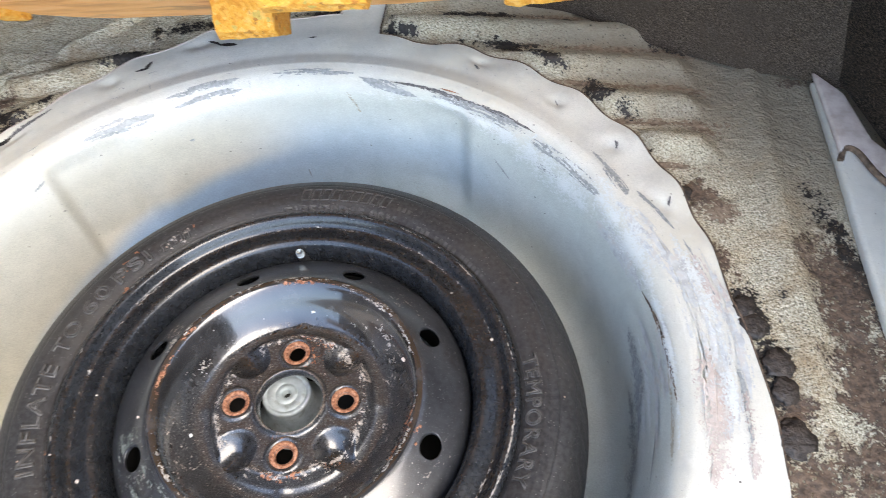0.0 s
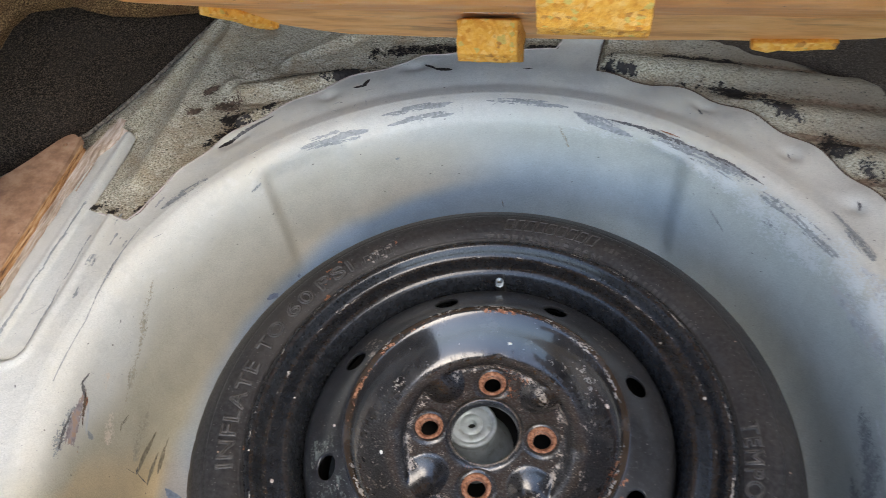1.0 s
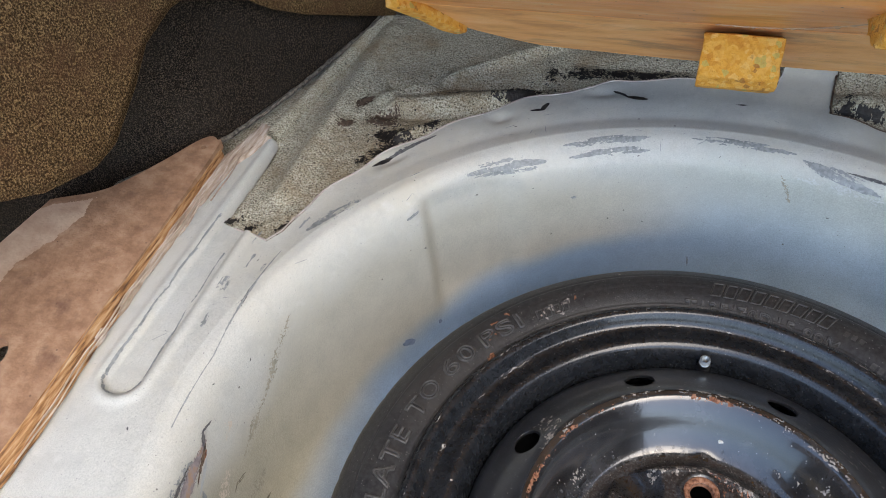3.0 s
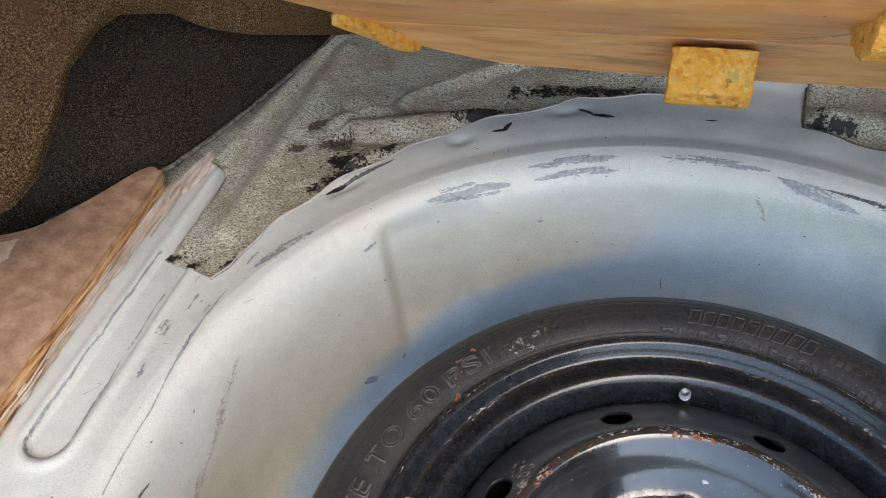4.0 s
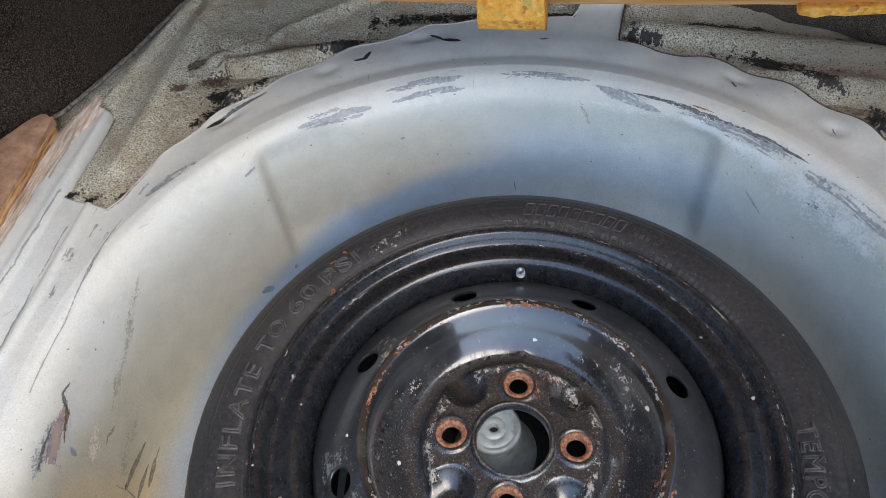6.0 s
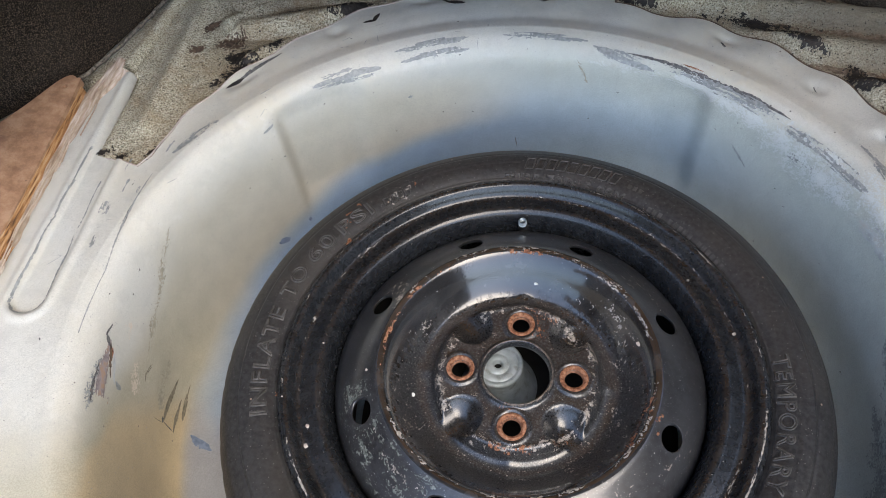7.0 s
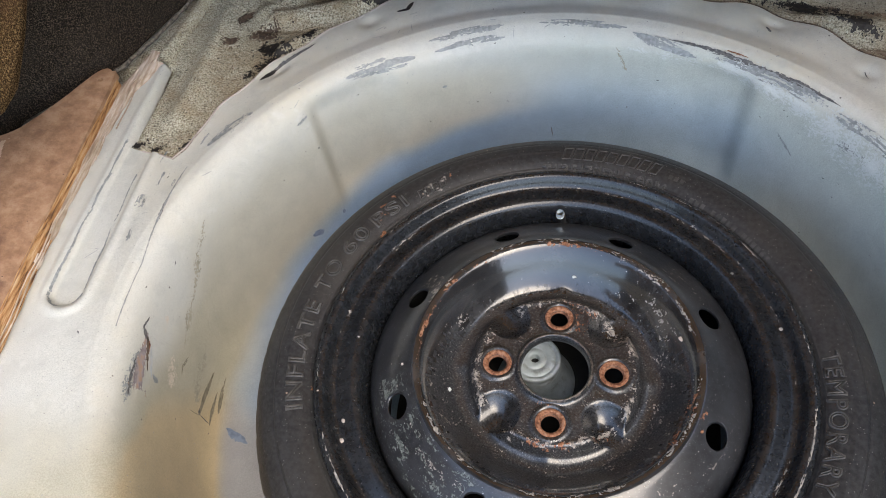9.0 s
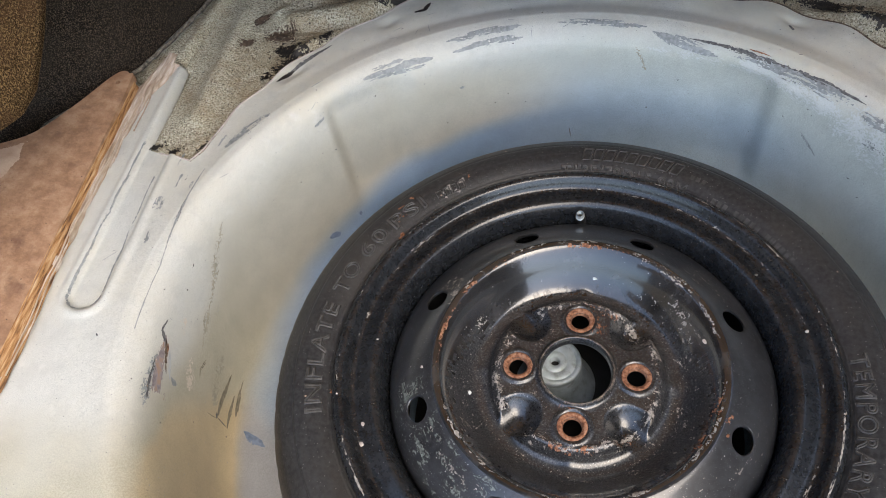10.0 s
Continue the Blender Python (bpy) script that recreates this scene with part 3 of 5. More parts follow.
# ---- ragged marks that follow a surface ----
def lattice(x, y, seed):
    """Smooth seeded value noise in 0..1, one cell to a unit."""
    ix, iy = np.floor(x), np.floor(y)
    fx, fy = x - ix, y - iy
    fx, fy = fx * fx * (3 - 2 * fx), fy * fy * (3 - 2 * fy)
    ix, iy = ix.astype(np.int64), iy.astype(np.int64)

    def corner(a, b):
        h = (a * 374761393 + b * 668265263 + int(seed) * 974634777) & 0xFFFFFFFF
        h = ((h ^ (h >> 13)) * 1274126177) & 0xFFFFFFFF
        h = ((h ^ (h >> 16)) * 2246822519) & 0xFFFFFFFF
        return ((h ^ (h >> 15)) & 0xFFFF) / 65535.0
    low = corner(ix, iy) * (1 - fx) + corner(ix + 1, iy) * fx
    high = corner(ix, iy + 1) * (1 - fx) + corner(ix + 1, iy + 1) * fx
    return low * (1 - fy) + high * fy


def fbm(x, y, seed):
    """Seeded fractal noise about 0, for outlines."""
    x, y = np.asarray(x, float), np.asarray(y, float)
    out = np.zeros(np.broadcast(x, y).shape)
    for k in range(5):
        f = 2.0 ** k / 2.6
        out = out + (lattice(f * x + 13.7 * k, f * y + 5.1 * k, seed + 31 * k) - 0.5) * 2.2 / 2.0 ** (0.75 * k)
    return out


def ragged(name, surface, u, v, mask, mat):
    """A thin patch over surface(u, v) -> points, kept where mask(u, v) > 0."""
    U, V = np.meshgrid(u, v, indexing="ij")
    pts = surface(U, V).reshape(-1, 3)
    q = grid_faces(len(u), len(v))
    keep = (mask(U, V).reshape(-1)[q] > 0).sum(1) >= 3
    q = q[keep]
    if not len(q):
        q = grid_faces(len(u), len(v))[:1]
    used, inv = np.unique(q, return_inverse=True)
    me = mesh_of(name, pts[used], inv.reshape(q.shape), mat)
    n = np.zeros(3)
    for p in list(me.polygons)[:20]:
        n += np.array(p.normal)
    if n[2] < 0:
        me.flip_normals()
    return me


SPAN = np.concatenate([[0], np.cumsum(np.hypot(*np.diff(WALL, axis=0).T))])
SPAN = SPAN - SPAN[-1]


def on_pan(D, S, lift=0.0005):
    """A point of the pan: degrees round its centre, metres past the lip along the sheet (minus: down the wall)."""
    k = creased(D)
    r = np.where(S < 0, np.interp(S, SPAN, WALL[:, 0]) * (1 - k) + np.interp(S, SPAN, CREASED[:, 0]) * k, 0.361 + S)
    z = np.where(S < 0, np.interp(S, SPAN, WALL[:, 1]) * (1 - k) + np.interp(S, SPAN, CREASED[:, 1]) * k, flange_height(r, D))
    inward = np.where(S < 0, 1 - smooth(S, -0.03, 0.0), 0)
    k = smooth(z, 0.02, 0.06) * (1 - smooth(z, 0.155, 0.186))
    r = r + wall_bulge(D) * k - lift * inward
    x, y = CX + r * np.cos(np.radians(D)), CY + r * np.sin(np.radians(D))
    z = z + lift + np.where(r > 0.37, pan_relief(x, y), 0)
    return np.stack([x, y, z], -1)


def pan_mark(name, d0, s0, d1, s1, width, mat, seed, bite=0.6, stretch=3.0, taper=True, label="", lift=0.0005, step=0.0005, spray=False, fan=False):
    """A scuff from one place to another on the pan, with ragged, broken outline."""
    r = 0.355
    lift = lift + 0.00003 * (seed % 19)
    L = math.hypot(radians(d1 - d0) * r, s1 - s0)
    u = np.arange(0, 1 + 1e-6, step / L)
    w = np.arange(-0.5, 0.5 + 1e-6, step * 0.6 / width)

    def surface(U, W):
        nx, ny = (s1 - s0) / L, -radians(d1 - d0) * r / L
        return on_pan(d0 + (d1 - d0) * U + np.degrees(W * width * nx / r), s0 + (s1 - s0) * U + W * width * ny, lift)

    def mask(U, W):
        body = 1 - np.abs(W) * 2 / (np.sin(np.pi * np.clip(U, 0.02, 0.98)) ** 0.6 if taper else 1)
        if fan:
            body = (1 - np.abs(W) * 2 / (0.10 + 0.90 * U ** 1.3)) * smooth(1 - U, 0, 0.18)
        a, b = U * L + 0.004 * fbm(U * L * 50, W * width * 90, seed + 300), W * width + 0.0012 * fbm(U * L * 60, W * width * 120, seed + 400)
        if spray:
            return body * 1.1 - 0.62 + bite * (0.45 * fbm(a * 160, b * 160, seed) + 0.75 * fbm(a * 2300, b * 2300, seed + 5))
        return body * 0.75 + bite * (0.42 * fbm(a * 210 / stretch, b * 900, seed) + 0.42 * fbm(a * 150, b * 2200, seed + 700) + 0.30 * fbm(a * 1500, b * 1500, seed + 800)) - 0.20
    return part(name, ragged(name, surface, u, w, mask, mat), well, label, "stuff")


def floor_mark(name, x, y, rx, ry, turn, mat, seed, bite=0.5, lift=0.0012):
    """A blot of tar or rust, or a painted dark gap, on the floor's coating."""
    c, si = math.cos(radians(turn)), math.sin(radians(turn))
    u = np.arange(-1.4, 1.4, 0.0005 / rx)
    w = np.arange(-1.6, 1.6, 0.0005 / ry)

    def surface(U, W):
        X, Y = x + c * U * rx - si * W * ry, y + si * U * rx + c * W * ry
        return np.stack([X, Y, floor_height(X, Y) + lift], -1)

    def mask(U, W):
        X, Y = x + c * U * rx - si * W * ry, y + si * U * rx + c * W * ry
        past = np.hypot(X - CX, Y - CY) - outer_radius((np.degrees(np.arctan2(Y - CY, X - CX)) + 100) % 360 - 100)
        return np.minimum((0.95 if rx * ry < 1e-4 else 1.12) - np.hypot(U, W) + bite * fbm(X * 190, Y * 190, seed) + 0.5 * fbm(X * 900, Y * 900, seed + 9) + 0.6 * fbm(X * 2400, Y * 2400, seed + 17), past * 100)
    return part(name, ragged(name, surface, u, w, mask, mat), floor, "", "stuff")


# ---- spare wheel ----
HUB = 0.104
TYRE = soft_profile([(0.203, 0.112), (0.207, 0.119), (0.213, 0.1245), (0.222, 0.1285), (0.234, 0.1295), (0.2392, 0.1290), (0.2412, 0.1276), (0.2450, 0.1264), (0.2540, 0.1205), (0.2605, 0.110),
                     (0.2655, 0.097), (0.2690, 0.082), (0.2705, 0.067)], 9)
for ridge in (0.2088, 0.2112, 0.2305):
    TYRE[:, 1] += 0.0006 * np.exp(-((TYRE[:, 0] - ridge) / 0.0006) ** 2)


def tyre_mesh():
    """The tyre, with shallow notches worn into its shoulder."""
    low = np.stack([TYRE[::-1, 0], 0.134 - TYRE[::-1, 1]], -1)[1:]
    me = lathe("tyre", np.vstack([TYRE, low, [[0.19, 0.02]]]), RUBBER, steps=480)
    for v in me.vertices:
        r, a = math.hypot(v.co.x, v.co.y), math.atan2(v.co.y, v.co.x)
        if r > 0.252:
            bite = max(0.0, math.sin(a * 60 + 8 * (r - 0.25) / 0.02)) ** 6
            k = 1 - 0.0009 * bite * float(smooth(r, 0.252, 0.262)) / r
            v.co.x, v.co.y = v.co.x * k, v.co.y * k
    return me


def tyre_height(r):
    return np.interp(r, TYRE[:, 0], TYRE[:, 1])


RIM = soft_profile([(0.1635, 0.078), (0.1645, 0.092), (0.1665, 0.106), (0.1695, 0.1155), (0.1725, 0.1192), (0.1760, 0.1205), (0.1820, 0.1190), (0.1895, 0.1172), (0.1935, 0.1190), (0.1965, 0.1240),
                    (0.1990, 0.1275), (0.2025, 0.1287), (0.2065, 0.1265), (0.208, 0.121), (0.205, 0.114)], 5)
DISC = soft_profile([(0.0290, 0.100), (0.0298, 0.1065), (0.0315, 0.1085), (0.0335, 0.1055), (0.037, 0.1040), (0.045, HUB), (0.056, HUB), (0.0640, 0.1040), (0.0670, 0.1048), (0.0695, 0.1040), (0.0722, 0.1005), (0.0758, 0.0940),
                     (0.083, 0.0915), (0.090, 0.0940), (0.099, 0.1035), (0.108, 0.1165), (0.1145, 0.1245), (0.119, 0.1272), (0.1235, 0.1265), (0.131, 0.1225), (0.141, 0.1165),
                     (0.150, 0.1105), (0.157, 0.1055), (0.162, 0.099), (0.164, 0.092)], 4)


def disc_height(X, Y):
    """The pressed disc: its turned section, four scooped pockets, raised rings round the bolt holes and short ribs."""
    R, A = np.hypot(X, Y), np.arctan2(Y, X)
    Z = np.interp(R, DISC[:, 0], DISC[:, 1])
    for k in range(4):
        b = math.radians(45 + 90 * k)
        u, w = X * math.cos(b) + Y * math.sin(b), -X * math.sin(b) + Y * math.cos(b)
        d = np.hypot(np.maximum(0, 0.0640 - u) / 0.0210, w / 0.0195) + np.maximum(0, (u - 0.0790) / 0.0120)
        Z = np.where(u > 0, np.minimum(Z, 0.0905 + 0.0138 * d ** 2), Z)
        c = math.radians(90 * k)
        d = np.hypot(X - 0.05 * math.cos(c), Y - 0.05 * math.sin(c))
        Z = Z + 0.0020 * np.exp(-((d - 0.0148) / 0.0017) ** 2) * (R < 0.068)
        da = (np.degrees(A) - 90 * k + 180) % 360 - 180
        Z = Z + 0.0022 * np.exp(-(da / 4.5) ** 2) * smooth(R, 0.066, 0.074) * (1 - smooth(R, 0.082, 0.094))
    return Z


def disc_mesh():
    n = 288
    A, R = np.meshgrid(np.linspace(0, 2 * np.pi, n, endpoint=False), DISC[:, 0], indexing="ij")
    X, Y = R * np.cos(A), R * np.sin(A)
    Z = disc_height(X, Y) - np.interp(R, DISC[:, 0], DISC[:, 1]) + np.tile(DISC[:, 1], (n, 1))
    v = np.stack([X, Y, Z], -1).reshape(-1, 3)
    return mesh_of("disc", v, grid_faces(n, len(DISC), True)[:, ::-1], STEEL)


def drilled(me, holes, thick=0.003, mat=STEEL):
    """Cuts round holes (x, y, radius_x, radius_y, turn) through a sheet and gives it a thickness."""
    ob = new("cut", me)
    if thick:
        sol = ob.modifiers.new("thick", "SOLIDIFY")
        sol.thickness, sol.offset = thick, -1
    bm = bmesh.new()
    for x, y, rx, ry, turn in holes:
        bmesh.ops.create_cone(bm, cap_ends=True, segments=40, radius1=1, radius2=1, depth=0.3,
                              matrix=pose(x, y, 0.1, 0, 0, turn) @ Matrix.Diagonal((rx, ry, 1, 1)))
    cm = bpy.data.meshes.new("cutter")
    bm.to_mesh(cm)
    bm.free()
    cutter = new("cutter", cm)
    boo = ob.modifiers.new("holes", "BOOLEAN")
    boo.object, boo.operation, boo.solver = cutter, "DIFFERENCE", "EXACT"
    done = bpy.data.meshes.new_from_object(ob.evaluated_get(bpy.context.evaluated_depsgraph_get()))
    bpy.data.objects.remove(ob)
    bpy.data.objects.remove(cutter)
    done.materials.clear()
    done.materials.append(mat)
    return done


VENTS = [23.5 + 45 * k for k in range(8)]
holes = [(0.1385 * math.cos(radians(d)), 0.1385 * math.sin(radians(d)), 0.0085, 0.0115, d) for d in VENTS]
holes += [(0.05 * math.cos(radians(90 * k)), 0.05 * math.sin(radians(90 * k)), 0.0082, 0.0082, 0) for k in range(4)]
wheel = thing("spare_wheel", (0, 0, 0), "black steel temporary spare wheel with narrow tyre lying flat", "spare wheel")
tyre = part("tyre", tyre_mesh(), wheel, "worn black rubber tyre with raised lettering")
rim = part("rim", lathe("rim", RIM, RIM_PAINT, steps=256), wheel)
disc_sheet = drilled(disc_mesh(), holes)
disc_sheet.materials.append(WORN)
disc_sheet.materials.append(SATIN)
disc_sheet.materials.append(GRIT)
disc_sheet.materials.append(POCKET)
for face in disc_sheet.polygons:
    far, bearing = math.hypot(face.center.x, face.center.y), math.degrees(math.atan2(face.center.y, face.center.x))
    off = (bearing % 90) - 45
    scoop = math.hypot(max(0.0, 0.0640 - far * math.cos(radians(off))) / 0.0210, far * math.sin(radians(off)) / 0.0195)
    rough_to = 0.0875 + 0.024 * float(smooth(abs((bearing - 95 + 180) % 360 - 180), 45, 110)) + 0.010 * noise.noise(face.center * 260)
    if far < 0.0765 and scoop > 1.0:
        face.material_index = 1
    elif far > 0.1225:
        face.material_index = 2
    elif far < 0.080 and scoop <= 0.95:
        face.material_index = 4
    elif far < rough_to and (scoop > 0.95 or far > 0.080):
        face.material_index = 3
disc = part("disc", disc_sheet, wheel, "gloss black pressed steel disc with rust specks")
part("inner_barrel", lathe("inner_barrel", [(0.1605, 0.080), (0.158, 0.06), (0.158, 0.02), (0.175, 0.008), (0.2, 0.006)], DARK), wheel)
for k in range(4):
    c = radians(90 * k)
    seat = lathe("lug_seat", [(0.0078, HUB - 0.004), (0.0080, HUB - 0.001), (0.0086, HUB + 0.0008), (0.0102, HUB + 0.0018), (0.0116, HUB + 0.0022), (0.0126, HUB + 0.0012)], RUST,
                 (0.05 * math.cos(c), 0.05 * math.sin(c)), 40)
    part("lug_seat", seat, disc, "rusted bolt-hole seat")
va = radians(92.4)
vp = Vector((0.167 * math.cos(va), 0.167 * math.sin(va), 0.098))
stem = part("valve_stem", tube("valve_stem", [vp, vp + Vector((-0.0003, -0.003, 0.008)), vp + Vector((-0.0005, -0.005, 0.014))], [0.0056, 0.0052, 0.0045], RUBBER), wheel)
part("valve_cap", tube("valve_cap", [vp + Vector((-0.0005, -0.005, 0.0135)), vp + Vector((-0.0006, -0.0062, 0.019)), vp + Vector((-0.0006, -0.0066, 0.0205))],
                       [0.0043, 0.0042, 0.003], ZINC), stem, "pale metal valve cap")


def lettering(word, size, radius, from_deg, to_deg):
    """Raised rubber letters bent round the sidewall, tops outwards, read clockwise between two bearings."""
    cu = bpy.data.curves.new("lettering", "FONT")
    cu.body, cu.size, cu.extrude, cu.space_character = word, size, 0.0003, 1.15
    cu.fill_mode, cu.bevel_depth, cu.bevel_resolution = "NONE", 0.00075, 1
    ob = new("lettering", cu)
    me = bpy.data.meshes.new_from_object(ob.evaluated_get(bpy.context.evaluated_depsgraph_get()))
    bpy.data.objects.remove(ob)
    xs = [v.co.x for v in me.vertices]
    x0, x1 = min(xs), max(xs)
    for v in me.vertices:
        r = radius + v.co.y
        a = radians(from_deg + (to_deg - from_deg) * (v.co.x - x0) / (x1 - x0))
        v.co = (r * math.cos(a), r * math.sin(a), float(tyre_height(r)) + 0.0003 + v.co.z)
    me.materials.clear()
    me.materials.append(LETTER)
    return me


for word, size, radius, d0, d1 in (("INFLATE", 0.0185, 0.2168, 199.2, 171.6), ("TO", 0.0185, 0.2172, 168.4, 159.4), ("60", 0.0185, 0.2178, 157.0, 148.2), ("PSI", 0.0185, 0.2175, 146.2, 135.2)):
    part("lettering", lettering(word, size, radius, d0, d1), tyre, "raised inflation pressure words")
part("lettering", lettering("TEMPORARY", 0.0175, 0.2128, 7.4, -24.6), tyre, "raised word on the sidewall")
part("lettering", lettering("T135/70D15 99M", 0.0150, 0.2050, 98.0, 64.8), tyre, "raised tyre size code")

post = thing("hold_down_post", (-0.021, 0.036, 0), "pale grey metal hold-down post seen through the hub", "post")
part("post", lathe("post", [(0.0042, 0.040), (0.0043, 0.0484), (0.0050, 0.0494), (0.0075, 0.0497), (0.0100, 0.0492), (0.0108, 0.0482), (0.0118, 0.0482), (0.0126, 0.0490), (0.0185, 0.0494), (0.0192, 0.0486),
                            (0.0200, 0.0486), (0.0206, 0.0500), (0.0232, 0.0501), (0.0243, 0.0494), (0.0249, 0.0478), (0.0250, 0.0445), (0.0243, 0.0438), (0.0250, 0.0430), (0.0252, 0.036), (0.0256, 0.022),
                            (0.030, 0.016), (0.036, 0.006), (0.040, 0.0)], ZINC, (-0.021, 0.036), 56), post)
part("threaded_hole", lathe("threaded_hole", [(0.0, 0.0405), (0.0043, 0.0405)], DARK, (-0.021, 0.036), 20), post)


# ---- wear on the wheel ----
def on_disc(D, R, lift=0.0004):
    X, Y = R * np.cos(np.radians(D)), R * np.sin(np.radians(D))
    return np.stack([X, Y, disc_height(X, Y) + lift], -1)


def lug_clear(D, R):
    """Under 0 over the bolt holes with their rusty seats and over the vent holes."""
    a = (D + 45) % 90 - 45
    lug = np.hypot(R * np.cos(np.radians(a)) - 0.05, R * np.sin(np.radians(a))) - 0.0145
    b = (D - 23.5 + 22.5) % 45 - 22.5
    vent = np.hypot(R * np.cos(np.radians(b)) - 0.1385, R * np.sin(np.radians(b))) - 0.0130
    return np.minimum(lug, vent)


def disc_mark(name, d0, d1, r0, r1, mat, seed, fill=0.0, bite=1.0, label=""):
    u = np.arange(d0, d1, 0.2)
    v = np.arange(r0, r1, 0.00035)
    mask = lambda U, V: fill + bite * (0.5 * fbm(U * 0.30, V * 420, seed) + 0.6 * fbm(U * 1.1, V * 1500, seed + 500) + 0.55 * fbm(U * 5.5, V * 3000, seed + 600)) - 0.5 * (np.abs(V - (r0 + r1) / 2) / ((r1 - r0) / 2)) ** 2
    clear = lambda U, V: np.minimum(mask(U, V), lug_clear(U, V) * 200)
    part(name, ragged(name, lambda U, V: on_disc(U, V, 0.0003 + 0.00003 * (seed % 11)), u, v, clear, mat), disc, label, "stuff")


disc_mark("rust_ring", 70, 190, 0.1150, 0.1190, RUST, 71, -0.32, 1.25, label="broken ring of rust")
disc_mark("rust_ring", 190, 430, 0.1150, 0.1190, CHALK, 72, -0.50, 1.2)
disc_mark("chip_ring", 40, 150, 0.1185, 0.1225, CHALK, 721, -0.65, 1.3)
disc_mark("rust_ring", -35, -8, 0.1110, 0.1180, RUST, 73, -0.40, 1.2)
disc_mark("chalk_mark", 146, 160, 0.122, 0.146, CHALK, 74, -0.08, 1.2)
disc_mark("salt_mark", 192, 262, 0.123, 0.160, SALT, 75, -0.28, 1.1)
disc_mark("chalk_mark", 196, 250, 0.128, 0.156, CHALK, 751, -0.85, 1.2)
for k in range(4):
    disc_mark("worn_edge", 90 * k + 16, 90 * k + 34, 0.062, 0.0745, CHALK, 80 + k, -0.05, 1.1)
    disc_mark("worn_edge", 90 * k - 34, 90 * k - 16, 0.061, 0.0745, CHALK, 90 + k, -0.15, 1.1)
    disc_mark("worn_edge", 90 * k - 17, 90 * k + 17, 0.064, 0.0735, CHALK, 110 + k, -0.5, 1.1)
    disc_mark("worn_edge", 90 * k + 30, 90 * k + 62, 0.036, 0.047, CHALK, 120 + k, -0.8, 1.1)
disc_mark("dust_streak", 190, 350, 0.078, 0.100, CHALK, 130, -1.0, 1.1)
disc_mark("dust_streak", 20, 120, 0.124, 0.156, CHALK, 131, -1.15, 1.1)
disc_mark("dust_streak", 250, 350, 0.124, 0.156, CHALK, 132, -1.1, 1.1)
disc_mark("rust_blot", 60, 88, 0.060, 0.073, RUST, 77, -0.2)
disc_mark("rust_blot", 95, 104, 0.069, 0.073, RUST, 78, 0.1)
disc_mark("rust_blot", 250, 272, 0.033, 0.038, RUST, 79, 0.0)
disc_mark("rust_blot", 58, 80, 0.036, 0.064, RUST, 81, -0.45)
disc_mark("rust_blot", 255, 285, 0.066, 0.0735, RUST, 83, -0.45)
disc_mark("rust_blot", 300, 312, 0.066, 0.0735, RUST, 84, -0.4)
disc_mark("rust_blot", -20, -16, 0.122, 0.127, RUST, 85, 0.1)

disc_mark("bore_wear", 0, 360, 0.0303, 0.0328, BORE, 82, 0.35, 0.6)
disc_mark("chalk_mark", 36, 54, 0.0600, 0.0730, CHALK, 86, -0.35, 1.1)
disc_mark("chalk_mark", -56, -34, 0.0600, 0.0730, CHALK, 87, -0.30, 1.1)
disc_mark("chalk_mark", 20, 60, 0.0930, 0.1100, CHALK, 88, -0.95, 1.2)
disc_mark("dust_streak", 300, 400, 0.0860, 0.1120, CHALK, 133, -0.95, 1.1)
disc_mark("dust_streak", 150, 230, 0.0860, 0.1120, CHALK, 134, -1.0, 1.1)


def fleck(deg, r, z, size, mat, parent):
    """A small crumb of paint or clay stuck to the wheel."""
    bm = bmesh.new()
    bmesh.ops.create_icosphere(bm, subdivisions=2, radius=size)
    for v in bm.verts:
        v.co *= 1 + 0.5 * noise.noise(v.co * 700 + Vector((deg, r * 100, 0)))
        v.co.z *= 0.45
    bmesh.ops.translate(bm, verts=bm.verts[:], vec=(r * math.cos(radians(deg)), r * math.sin(radians(deg)), z))
    me = bpy.data.meshes.new("fleck")
    bm.to_mesh(me)
    bm.free()
    me.materials.append(mat)
    part("fleck", me, parent)


for deg, r, z, size, mat in ((-163.3, 0.0934, 0.0972, 0.0019, FROST), (17.6, 0.1088, 0.1177, 0.0022, PRIMER), (84.0, 0.0980, 0.1024, 0.0019, FROST), (-171.5, 0.1306, 0.1229, 0.0012, PRIMER),
                             (22.2, 0.1179, 0.1270, 0.0009, PRIMER), (-23.7, 0.1275, 0.1245, 0.0014, RUST), (127.8, 0.1153, 0.1253, 0.0010, RUST)):
    fleck(deg, r, z, size, mat, disc)
for deg, r, z, size, mat in ((-151.5, 0.1901, 0.1175, 0.0020, PRIMER), (-156.4, 0.1850, 0.1183, 0.0017, PRIMER), (-164.4, 0.2025, 0.1288, 0.0009, PRIMER), (178.6, 0.1745, 0.1203, 0.0009, PRIMER),
                             (34.7, 0.1799, 0.1196, 0.0015, CHALK), (15.3, 0.1915, 0.1180, 0.0016, CHALK)):
    fleck(deg, r, z, size, mat, rim)


def on_tyre(D, R, lift=0.0005):
    return np.stack([R * np.cos(np.radians(D)), R * np.sin(np.radians(D)), tyre_height(R) + lift], -1)


